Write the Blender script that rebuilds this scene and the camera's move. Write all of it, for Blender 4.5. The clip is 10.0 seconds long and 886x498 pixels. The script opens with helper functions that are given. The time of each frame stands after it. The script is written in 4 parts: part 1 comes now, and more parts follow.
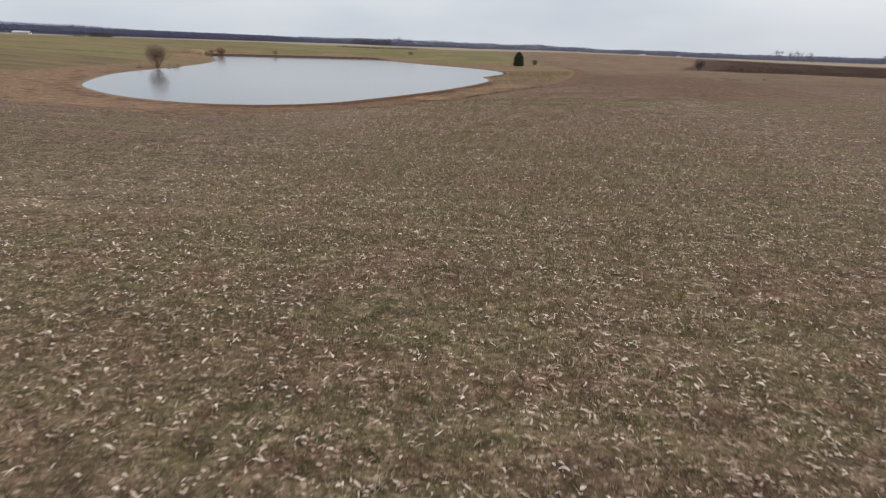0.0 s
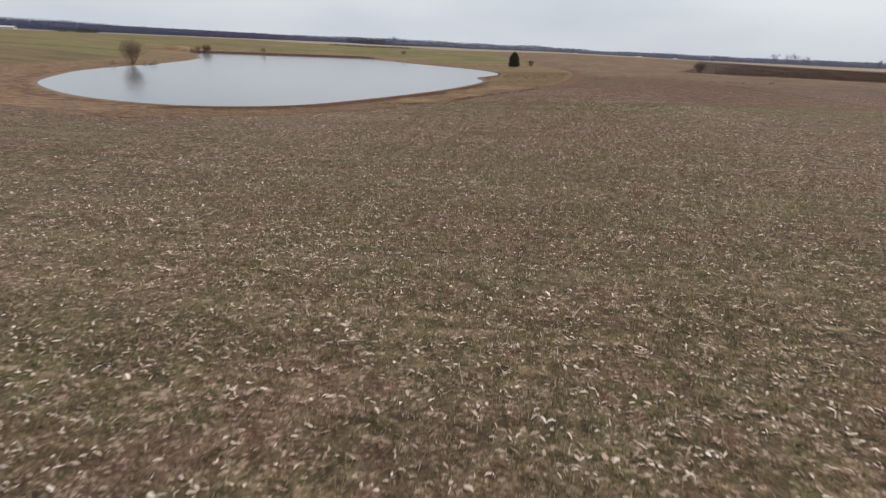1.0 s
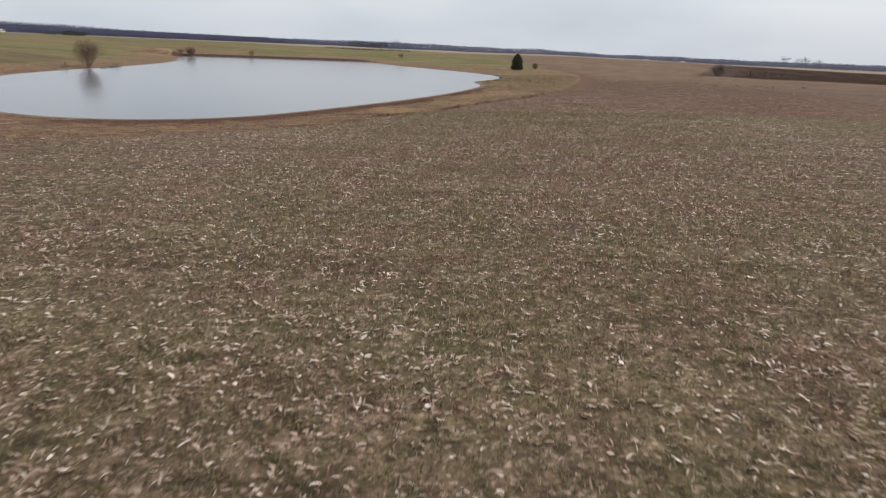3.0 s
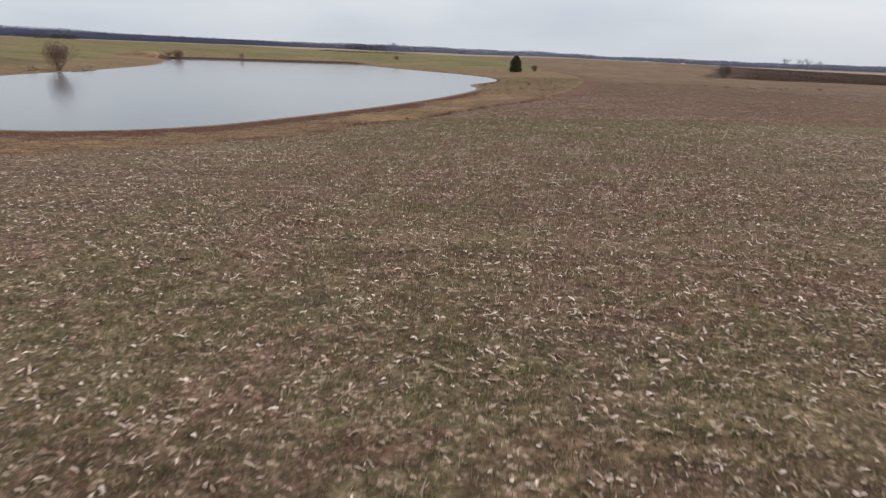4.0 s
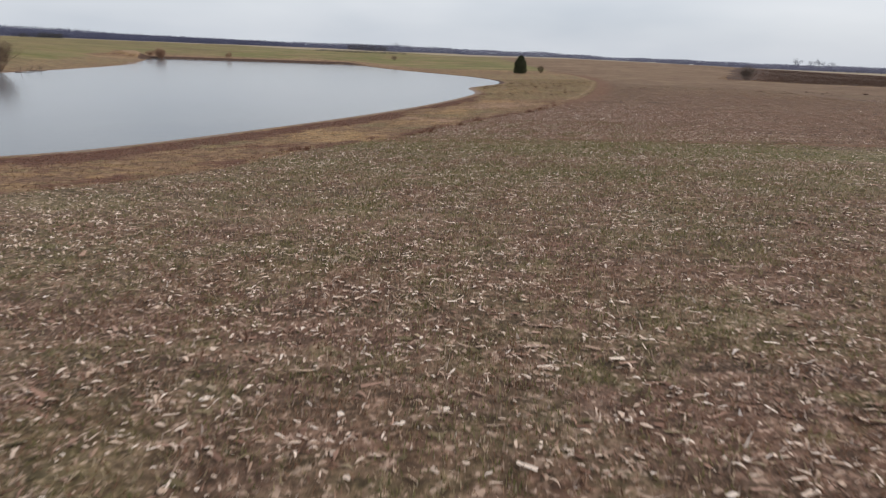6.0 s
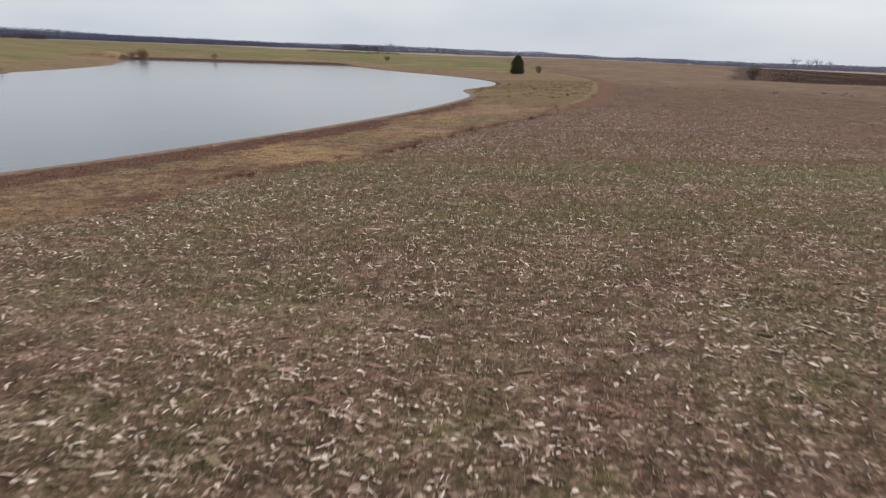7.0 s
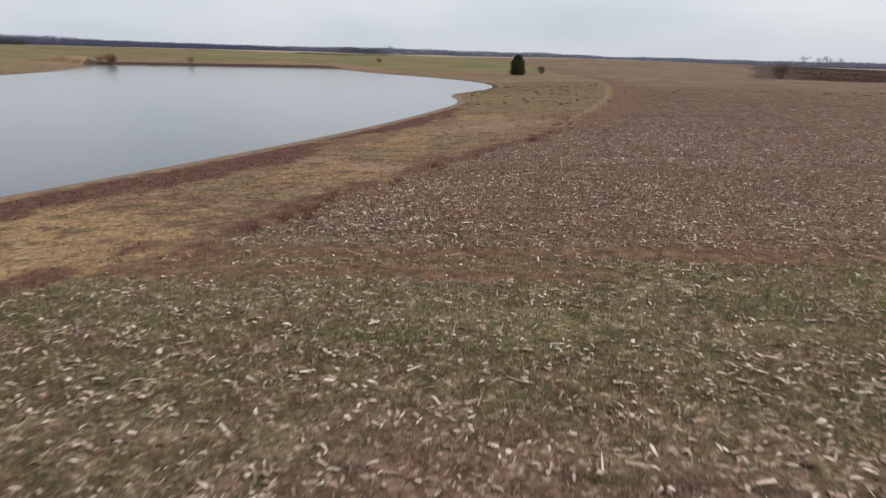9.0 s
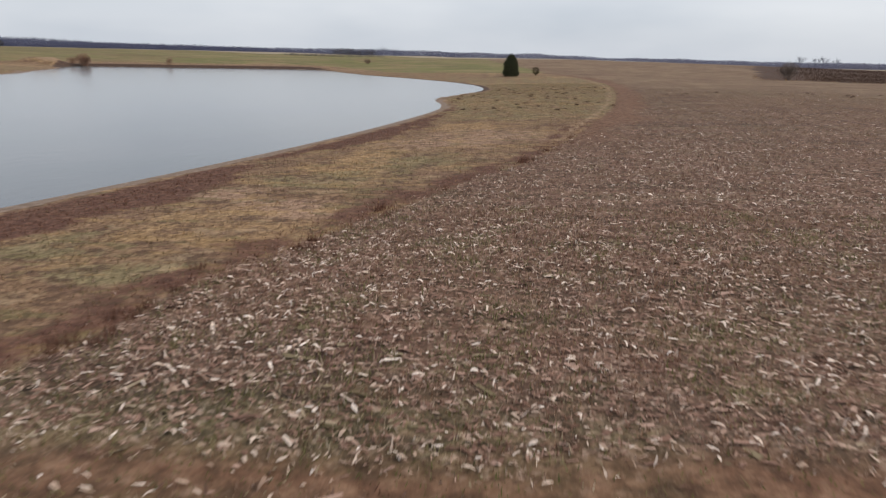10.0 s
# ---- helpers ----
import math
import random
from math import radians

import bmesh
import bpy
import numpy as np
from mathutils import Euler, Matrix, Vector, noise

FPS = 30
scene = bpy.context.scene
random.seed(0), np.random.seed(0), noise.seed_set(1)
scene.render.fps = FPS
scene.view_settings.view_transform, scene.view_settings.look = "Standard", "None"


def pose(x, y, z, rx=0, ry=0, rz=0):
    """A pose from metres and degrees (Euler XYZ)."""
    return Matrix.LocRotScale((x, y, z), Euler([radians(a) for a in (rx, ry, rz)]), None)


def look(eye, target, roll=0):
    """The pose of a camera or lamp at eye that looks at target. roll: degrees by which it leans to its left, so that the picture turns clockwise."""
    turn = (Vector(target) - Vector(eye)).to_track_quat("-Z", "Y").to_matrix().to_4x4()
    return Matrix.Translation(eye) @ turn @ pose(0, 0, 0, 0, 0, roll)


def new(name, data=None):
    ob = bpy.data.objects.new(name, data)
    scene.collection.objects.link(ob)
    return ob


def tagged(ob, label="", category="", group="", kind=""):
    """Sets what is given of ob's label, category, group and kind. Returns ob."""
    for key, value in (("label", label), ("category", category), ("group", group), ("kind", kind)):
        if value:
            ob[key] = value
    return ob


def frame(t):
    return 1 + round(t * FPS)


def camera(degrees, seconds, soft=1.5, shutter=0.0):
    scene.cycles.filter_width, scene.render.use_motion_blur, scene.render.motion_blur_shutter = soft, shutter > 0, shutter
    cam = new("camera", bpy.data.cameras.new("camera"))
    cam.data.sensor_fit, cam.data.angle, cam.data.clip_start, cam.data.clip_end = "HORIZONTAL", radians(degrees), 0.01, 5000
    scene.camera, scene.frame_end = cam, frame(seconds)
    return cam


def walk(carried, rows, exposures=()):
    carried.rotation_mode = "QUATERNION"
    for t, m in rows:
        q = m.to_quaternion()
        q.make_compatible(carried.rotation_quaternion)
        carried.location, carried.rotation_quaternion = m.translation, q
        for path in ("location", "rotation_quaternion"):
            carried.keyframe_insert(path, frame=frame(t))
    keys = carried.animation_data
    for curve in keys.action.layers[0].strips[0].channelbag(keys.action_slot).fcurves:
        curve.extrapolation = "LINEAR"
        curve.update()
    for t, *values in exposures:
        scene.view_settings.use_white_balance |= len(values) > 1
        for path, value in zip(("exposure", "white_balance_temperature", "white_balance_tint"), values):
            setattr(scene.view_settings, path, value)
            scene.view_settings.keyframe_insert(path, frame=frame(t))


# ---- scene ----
cam = camera(73.0, 10.0, soft=1.25, shutter=0.24)

PATH = [
    (0, (0.148, 2.94, 13.202), (-0.082, 4.818, 12.554), 1.9),
    (0.5, (0.194, 9.316, 12.975), (-0.022, 11.195, 12.324), 2.2),
    (1, (0.209, 15.887, 12.705), (-0.003, 17.767, 12.058), 2.5),
    (1.5, (0.356, 22.589, 12.413), (0.132, 24.469, 11.768), 2.3),
    (2, (0.476, 29.39, 12.125), (0.241, 31.267, 11.475), 2.4),
    (2.5, (0.655, 36.381, 11.838), (0.426, 38.26, 11.194), 2.5),
    (4, (0.562, 57.062, 10.97), (0.336, 58.947, 10.342), 2.2),
    (4.5, (0.52, 63.556, 10.834), (0.283, 65.439, 10.202), 2.3),
    (5, (0.517, 70.005, 10.683), (0.273, 71.889, 10.056), 2.2),
    (5.5, (0.467, 76.499, 10.507), (0.223, 78.382, 9.881), 2.3),
    (7, (-0.86, 96.534, 10.244), (-1.087, 98.42, 9.619), 2.1),
    (7.5, (-0.909, 103.989, 9.963), (-1.142, 105.876, 9.34), 2.0),
    (8, (-0.808, 111.535, 9.747), (-1.044, 113.42, 9.125), 1.8),
    (8.5, (-0.622, 118.937, 9.521), (-0.854, 120.824, 8.901), 1.6),
    (9, (-0.358, 126.269, 9.308), (-0.599, 128.156, 8.689), 1.4),
    (9.5, (-0.08, 133.714, 9.082), (-0.318, 135.6, 8.462), 1.2),
    (10, (0.083, 141.184, 8.892), (-0.144, 143.074, 8.278), 1.3),
]
walk(cam, [(t, look(eye, target, roll)) for t, eye, target, roll in PATH])

# ---- sky, sun, exposure ----
SUN_TURN, SUN_UP = 75, 42          # degrees east of ahead, degrees above the horizon
scene.view_settings.exposure = 0.0

world = bpy.data.worlds.new("overcast_sky")
scene.world = world
world.use_nodes = True
wn, wl = world.node_tree.nodes, world.node_tree.links
wn.clear()
w_out = wn.new("ShaderNodeOutputWorld")
w_bg = wn.new("ShaderNodeBackground")
w_sky = wn.new("ShaderNodeTexSky")
w_sky.sky_type = "NISHITA"
w_sky.sun_disc = False
w_sky.sun_elevation = radians(SUN_UP)
w_sky.sun_rotation = radians(SUN_TURN)
w_sky.air_density, w_sky.dust_density = 1.0, 2.0
w_co = wn.new("ShaderNodeTexCoord")
w_map = wn.new("ShaderNodeMapping")
w_map.inputs["Scale"].default_value = (1.2, 1.2, 4.5)
w_noise = wn.new("ShaderNodeTexNoise")
w_noise.inputs["Scale"].default_value = 1.7
w_noise.inputs["Detail"].default_value = 4
w_noise.inputs["Roughness"].default_value = 0.45
w_ramp = wn.new("ShaderNodeValToRGB")
w_ramp.color_ramp.elements[0].position, w_ramp.color_ramp.elements[0].color = 0.3, (5.9, 6.45, 7.3, 1)
w_ramp.color_ramp.elements[1].position, w_ramp.color_ramp.elements[1].color = 0.7, (8.5, 8.75, 9.25, 1)
w_mix = wn.new("ShaderNodeMix")
w_mix.data_type = "RGBA"
w_mix.inputs["Factor"].default_value = 0.86
wl.new(w_co.outputs["Generated"], w_map.inputs["Vector"])
wl.new(w_map.outputs["Vector"], w_noise.inputs["Vector"])
wl.new(w_noise.outputs["Fac"], w_ramp.inputs["Fac"])
wl.new(w_sky.outputs["Color"], w_mix.inputs["A"])
wl.new(w_ramp.outputs["Color"], w_mix.inputs["B"])
wl.new(w_mix.outputs["Result"], w_bg.inputs["Color"])
w_bg.inputs["Strength"].default_value = 0.1
wl.new(w_bg.outputs["Background"], w_out.inputs["Surface"])

sun = new("sun", bpy.data.lights.new("sun", "SUN"))
sun.data.energy, sun.data.angle, sun.data.color = 2.1, radians(11), (1.0, 0.87, 0.73)
sun.matrix_world = look((0, 0, 60), (-60 * math.sin(radians(SUN_TURN)) / math.tan(radians(SUN_UP)),
                                     -60 * math.cos(radians(SUN_TURN)) / math.tan(radians(SUN_UP)), 0))


# ---- materials ----
class Nodes:
    """A short way to write node materials."""

    def __init__(self, name):
        self.mat = bpy.data.materials.new(name)
        self.mat.use_nodes = True
        self.tree = self.mat.node_tree
        self.bsdf = self.tree.nodes["Principled BSDF"]
        self.bsdf.inputs["Specular IOR Level"].default_value = 0.2

    def put(self, kind, **inputs):
        node = self.tree.nodes.new(kind)
        for key, value in inputs.items():
            self.feed(node.inputs[key.replace("_", " ")], value)
        return node

    def feed(self, socket, value):
        if isinstance(value, bpy.types.NodeSocket):
            self.tree.links.new(value, socket)
        else:
            socket.default_value = value

    def where(self):
        return self.put("ShaderNodeTexCoord").outputs["Object"]

    def noise(self, scale, detail=4, rough=0.55, vector=None, stretch=None):
        vector = vector or self.where()
        if stretch:
            m = self.put("ShaderNodeMapping", Vector=vector)
            m.inputs["Scale"].default_value = stretch
            vector = m.outputs["Vector"]
        return self.put("ShaderNodeTexNoise", Vector=vector, Scale=scale, Detail=detail, Roughness=rough).outputs["Fac"]

    def span(self, value, a, b, c=0.0, d=1.0):
        n = self.put("ShaderNodeMapRange", Value=value)
        for key, v in zip(("From Min", "From Max", "To Min", "To Max"), (a, b, c, d)):
            n.inputs[key].default_value = v
        n.clamp = True
        return n.outputs["Result"]

    def math(self, op, a, b=0.0):
        n = self.tree.nodes.new("ShaderNodeMath")
        n.operation = op
        self.feed(n.inputs[0], a)
        self.feed(n.inputs[1], b)
        return n.outputs[0]

    def mix(self, fac, a, b, blend="MIX"):
        n = self.tree.nodes.new("ShaderNodeMix")
        n.data_type, n.blend_type = "RGBA", blend
        for key, v in (("Factor", fac), ("A", a), ("B", b)):
            socket = [s for s in n.inputs if s.name == key and s.enabled][0]
            self.feed(socket, (*v, 1) if isinstance(v, tuple) and len(v) == 3 else v)
        return [s for s in n.outputs if s.enabled][0]

    def ramp(self, fac, stops):
        n = self.put("ShaderNodeValToRGB", Fac=fac)
        e = n.color_ramp.elements
        while len(e) < len(stops):
            e.new(0.5)
        for el, (at, col) in zip(e, stops):
            el.position, el.color = at, (*col, 1)
        return n.outputs["Color"]

    def island(self):
        return self.put("ShaderNodeNewGeometry").outputs["Random Per Island"]

    def bump(self, height, strength, distance=0.1):
        self.feed(self.bsdf.inputs["Normal"], self.put("ShaderNodeBump", Height=height, Strength=strength, Distance=distance).outputs["Normal"])

    def thin(self, colour, share):
        """Part of the light goes through, as through a dry leaf."""
        through_leaf = self.put("ShaderNodeBsdfTranslucent", Color=colour)
        both = self.put("ShaderNodeMixShader", Fac=share)
        self.mat.node_tree.links.new(self.bsdf.outputs[0], both.inputs[1])
        self.mat.node_tree.links.new(through_leaf.outputs[0], both.inputs[2])
        for node in self.mat.node_tree.nodes:
            if node.type == "OUTPUT_MATERIAL":
                self.mat.node_tree.links.new(both.outputs[0], node.inputs["Surface"])

    def done(self, colour, rough=0.9):
        self.feed(self.bsdf.inputs["Base Color"], (*colour, 1) if isinstance(colour, tuple) and len(colour) == 3 else colour)
        self.feed(self.bsdf.inputs["Roughness"], rough)
        return self.mat


def ground_material():
    n = Nodes("field_and_grass_ground")
    pos = n.where()
    a1 = n.put("ShaderNodeAttribute")
    a1.attribute_name = "cover"
    a2 = n.put("ShaderNodeAttribute")
    a2.attribute_name = "cover_more"
    s1, s2 = n.put("ShaderNodeSeparateColor", Color=a1.outputs["Color"]), n.put("ShaderNodeSeparateColor", Color=a2.outputs["Color"])
    field, weed, green = s1.outputs
    dark, mud, tan_far = s2.outputs
    big = n.noise(0.035, 5, 0.6, pos)
    mid = n.noise(0.22, 4, 0.6, pos)
    small = n.noise(1.6, 4, 0.65, pos)
    fine = n.noise(7.0, 3, 0.7, pos)
    across = n.noise(0.06, 3, 0.5, pos, (0.25, 1.6, 1.0))
    # stubble field: olive winter grass and mauve-brown bare patches with chaff
    a4 = n.put("ShaderNodeAttribute")
    a4.attribute_name = "cover_west"
    s4 = n.put("ShaderNodeSeparateColor", Color=a4.outputs["Color"])
    along = n.put("ShaderNodeSeparateXYZ", Vector=pos).outputs["Y"]
    grassy = n.ramp(small, [(0.34, (0.052, 0.046, 0.021)), (0.5, (0.146, 0.119, 0.060)), (0.68, (0.275, 0.222, 0.126))])
    bare = n.ramp(small, [(0.34, (0.058, 0.034, 0.025)), (0.5, (0.158, 0.098, 0.073)), (0.68, (0.290, 0.196, 0.150))])
    russet = n.ramp(small, [(0.34, (0.082, 0.042, 0.028)), (0.5, (0.185, 0.104, 0.070)), (0.68, (0.310, 0.198, 0.138))])
    worn = n.math("ADD", s4.outputs[1], n.math("ADD", n.span(mid, 0.3, 0.7, -0.25, 0.25), n.span(across, 0.3, 0.7, -0.25, 0.25)))
    f = n.mix(n.span(worn, 0.25, 0.75), grassy, bare)
    f = n.mix(n.math("MULTIPLY", n.span(n.math("ADD", along, n.span(mid, 0.3, 0.7, -6, 6)), 150, 160, 0, 0.65), n.span(along, 200, 270, 1.0, 0.4)), f, russet)
    f = n.mix(n.span(big, 0.54, 0.66, 0, 0.3), f, russet)
    f = n.mix(n.math("MULTIPLY", n.span(n.noise(0.03, 4, 0.6, pos, (0.35, 1.6, 1.0)), 0.46, 0.58, 0, 0.8), n.span(along, 215, 300)), f, grassy)
    f = n.mix(n.math("MULTIPLY", n.span(n.noise(0.13, 5, 0.65, pos, (0.45, 1.3, 1.0)), 0.47, 0.60, 0, 0.7), n.span(along, 148, 175, 0.35, 1)), f, russet)
    f = n.mix(n.math("MULTIPLY", n.span(n.noise(0.16, 5, 0.65, pos, (0.4, 1.4, 1.3)), 0.52, 0.64, 0, 0.6), n.span(along, 150, 190, 0.3, 1)), f, (0.088, 0.054, 0.036))
    a3 = n.put("ShaderNodeAttribute")
    a3.attribute_name = "cover_strips"
    s3 = n.put("ShaderNodeSeparateColor", Color=a3.outputs["Color"])
    lush = n.ramp(small, [(0.25, (0.056, 0.062, 0.018)), (0.5, (0.132, 0.138, 0.045)), (0.8, (0.240, 0.228, 0.092))])
    f = n.mix(n.math("MULTIPLY", s3.outputs[1], n.span(mid, 0.34, 0.58, 0.0, 0.75)), f, lush)
    # passes of the drill: faint streaks across and, further on, along the field
    streak = n.noise(0.9, 3, 0.6, pos, (0.06, 1.0, 1.0))
    f = n.mix(n.span(streak, 0.38, 0.50, 0.6, 0.0), f, (0.050, 0.036, 0.024))
    band = n.noise(0.28, 3, 0.6, pos, (0.05, 1.0, 1.0))
    f = n.mix(n.span(n.noise(2.0, 3, 0.6, pos, (0.38, 1.0, 1.0)), 0.40, 0.48, 0.55, 0.0), f, (0.040, 0.031, 0.021))
    f = n.mix(n.span(band, 0.40, 0.50, 0.35, 0.0), f, russet)
    f = n.mix(n.span(band, 0.54, 0.66, 0.0, 0.35), f, (0.32, 0.245, 0.155))
    rows = n.noise(1.3, 2, 0.5, pos, (1.0, 0.03, 1.0))
    f = n.mix(n.math("MULTIPLY", n.span(rows, 0.38, 0.5, 0.4, 0.0), n.span(along, 190, 240)), f, (0.085, 0.047, 0.032))
    # beyond the litter: tan and olive aftermath with brown rows running away along the field
    plain = n.math("ADD", n.math("MULTIPLY", n.noise(0.10, 5, 0.66, pos, (0.6, 1.2, 1.0)), 0.6), n.math("MULTIPLY", n.noise(0.9, 4, 0.7, pos), 0.4))
    f = n.mix(n.span(n.math("ADD", along, n.span(big, 0.3, 0.7, -45, 45)), 235, 340, 0, 0.72), f, n.ramp(plain, [(0.40, (0.110, 0.060, 0.040)), (0.5, (0.220, 0.142, 0.090)), (0.60, (0.320, 0.236, 0.150))]))
    f = n.mix(n.math("MULTIPLY", n.span(rows, 0.40, 0.5, 0.55, 0.0), n.math("MULTIPLY", n.span(along, 160, 215), n.span(along, 420, 300))), f, (0.092, 0.050, 0.036))
    f = n.mix(n.math("MULTIPLY", n.span(n.noise(0.15, 5, 0.66, pos, (0.8, 1.1, 1.7)), 0.50, 0.62, 0.0, 0.6), n.span(along, 130, 160, 1.0, 0.25)), f, n.ramp(small, [(0.34, (0.045, 0.042, 0.021)), (0.5, (0.122, 0.112, 0.055)), (0.68, (0.225, 0.200, 0.115))]))
    # moss-green and red-brown handfuls
    f = n.mix(n.math("MULTIPLY", n.span(n.noise(0.55, 4, 0.65, pos, (1.0, 1.0, 1.3)), 0.56, 0.66, 0.0, 0.6), n.span(along, 150, 165, 1.0, 0.2)), f, n.ramp(small, [(0.34, (0.058, 0.056, 0.020)), (0.5, (0.135, 0.128, 0.050)), (0.68, (0.230, 0.205, 0.100))]))
    f = n.mix(n.span(n.noise(0.7, 4, 0.65, pos, (1.0, 1.0, 2.3)), 0.57, 0.66, 0.0, 0.6), f, n.ramp(small, [(0.34, (0.070, 0.033, 0.024)), (0.5, (0.150, 0.074, 0.054)), (0.68, (0.260, 0.150, 0.112))]))
    # small leaf bits too fine to lie there one by one, and the dark gaps between them
    fleck = n.put("ShaderNodeTexNoise", Vector=pos, Scale=4.6, Detail=3, Roughness=0.6, Distortion=1.6).outputs["Fac"]
    chip = n.put("ShaderNodeTexVoronoi", Vector=pos, Scale=7.5, Randomness=1.0)
    chip_tone = n.put("ShaderNodeSeparateColor", Color=chip.outputs["Color"]).outputs[0]
    rosy_bits, drab_bits = (0.400, 0.262, 0.205), (0.340, 0.270, 0.190)
    bits = n.mix(n.span(n.math("ADD", worn, n.span(small, 0.3, 0.7, -0.3, 0.3)), 0.2, 0.7), drab_bits, rosy_bits)
    near_by = n.span(along, 170, 260, 1.0, 0.3)
    f = n.mix(n.math("MULTIPLY", s4.outputs[2], n.span(mid, 0.35, 0.6, 0.45, 0.85)), f, n.ramp(small, [(0.34, (0.034, 0.020, 0.017)), (0.5, (0.085, 0.051, 0.042)), (0.68, (0.165, 0.105, 0.086))]))
    f = n.mix(n.math("MULTIPLY", n.span(fleck, 0.36, 0.47, 0.55, 0.0), near_by), f, (0.036, 0.027, 0.020))
    f = n.mix(n.math("MULTIPLY", n.span(fleck, 0.53, 0.64, 0.0, 0.45), near_by), f, bits)
    f = n.mix(n.math("MULTIPLY", n.span(chip_tone, 0.84, 0.90, 0.0, 0.4), n.math("MULTIPLY", near_by, n.span(small, 0.42, 0.55))), f, (0.60, 0.475, 0.39))
    f = n.mix(0.6, f, n.ramp(chip_tone, [(0.0, (0.66, 0.64, 0.64)), (0.5, (1.05, 1.02, 1.02)), (1.0, (1.45, 1.38, 1.36))]), "MULTIPLY")
    # bare russet soil of the turning strips
    f = n.mix(n.math("MULTIPLY", s3.outputs[0], n.span(n.math("ADD", mid, n.math("MULTIPLY", small, 0.4)), 0.48, 0.72, 0.6, 0.95)), f, n.ramp(small, [(0.34, (0.082, 0.040, 0.025)), (0.5, (0.172, 0.088, 0.054)), (0.68, (0.285, 0.165, 0.104))]))
    # unmown margin: tan dead grass with gold, olive and rosy patches and russet weeds
    tuft = n.noise(2.6, 4, 0.7, pos)
    broad = n.noise(0.35, 5, 0.65, pos)
    s5 = n.put("ShaderNodeAttribute")
    s5.attribute_name = "cover_margin"
    s5 = n.put("ShaderNodeSeparateColor", Color=s5.outputs["Color"])

    def sward(dull, plain, pale):
        return n.ramp(tuft, [(0.34, dull), (0.5, plain), (0.68, pale)])

    def patch(mask, spread=0.3):
        return n.span(n.math("ADD", mask, n.span(n.math("ADD", broad, n.math("MULTIPLY", n.math("SUBTRACT", tuft, 0.5), 0.5)), 0.3, 0.7, -spread, spread)), 0.3, 0.7)

    m = sward((0.121, 0.069, 0.041), (0.236, 0.144, 0.084), (0.380, 0.247, 0.149))
    m = n.mix(n.span(broad, 0.46, 0.56, 0.0, 0.8), m, sward((0.094, 0.053, 0.036), (0.172, 0.099, 0.064), (0.299, 0.186, 0.121)))
    m = n.mix(n.math("MULTIPLY", patch(s5.outputs[0]), 0.9), m, sward((0.196, 0.117, 0.057), (0.368, 0.236, 0.120), (0.540, 0.374, 0.207)))
    m = n.mix(n.math("MULTIPLY", patch(s5.outputs[2]), 0.85), m, sward((0.218, 0.132, 0.090), (0.356, 0.228, 0.156), (0.494, 0.339, 0.244)))
    m = n.mix(n.math("MULTIPLY", patch(s5.outputs[1], 0.45), 0.85), m, sward((0.101, 0.083, 0.041), (0.218, 0.179, 0.092), (0.356, 0.290, 0.161)))
    m = n.mix(n.span(n.noise(0.8, 4, 0.7, pos, (1.0, 1.0, 2.0)), 0.51, 0.59, 0, 0.75), m, (0.088, 0.050, 0.033))
    m = n.mix(n.span(n.noise(0.55, 5, 0.7, pos, (1.0, 1.0, 3.0)), 0.56, 0.66, 0, 0.55), m, (0.46, 0.335, 0.205))
    # lodged grass: golden and mossy streaks
    m = n.mix(n.span(n.noise(0.42, 5, 0.7, pos, (0.55, 1.6, 1.0)), 0.52, 0.60, 0, 0.6), m, sward((0.200, 0.118, 0.050), (0.390, 0.250, 0.112), (0.560, 0.390, 0.200)))
    m = n.mix(n.span(n.noise(0.50, 5, 0.7, pos, (0.55, 1.6, 2.7)), 0.54, 0.62, 0, 0.6), m, sward((0.078, 0.066, 0.026), (0.165, 0.140, 0.060), (0.280, 0.235, 0.115)))
    red = sward((0.052, 0.022, 0.016), (0.115, 0.050, 0.036), (0.205, 0.106, 0.073))
    m = n.mix(n.math("MULTIPLY", patch(weed, 0.58), 0.92), m, red)
    # pasture
    past = n.ramp(n.noise(0.020, 6, 0.66, pos, (0.55, 1.4, 1.0)), [(0.36, (0.185, 0.132, 0.066)), (0.43, (0.310, 0.225, 0.110)), (0.48, (0.165, 0.170, 0.058)), (0.54, (0.215, 0.212, 0.072)), (0.59, (0.340, 0.250, 0.125)), (0.68, (0.25, 0.175, 0.092))])
    past = n.mix(n.span(n.noise(0.075, 5, 0.68, pos, (0.6, 1.3, 1.5)), 0.50, 0.62, 0, 0.65), past, (0.130, 0.110, 0.050))
    past = n.mix(n.span(n.noise(0.11, 5, 0.68, pos, (0.5, 1.3, 2.5)), 0.54, 0.64, 0, 0.6), past, (0.370, 0.275, 0.150))
    out_west = n.put("ShaderNodeSeparateXYZ", Vector=pos).outputs["X"]
    past = n.mix(n.span(out_west, -190, -330, 0, 0.65), past, n.ramp(n.noise(0.03, 5, 0.66, pos, (0.5, 1.5, 1.8)), [(0.38, (0.150, 0.122, 0.060)), (0.5, (0.245, 0.190, 0.090)), (0.62, (0.320, 0.240, 0.118))]))
    past = n.mix(n.span(small, 0.36, 0.64, 0.45, 0), past, (0.085, 0.080, 0.030))
    far = n.ramp(n.noise(0.004, 3, 0.6, pos, (0.3, 1.5, 1)), [(0.35, (0.40, 0.335, 0.250)), (0.55, (0.32, 0.262, 0.185)), (0.7, (0.46, 0.395, 0.310))])
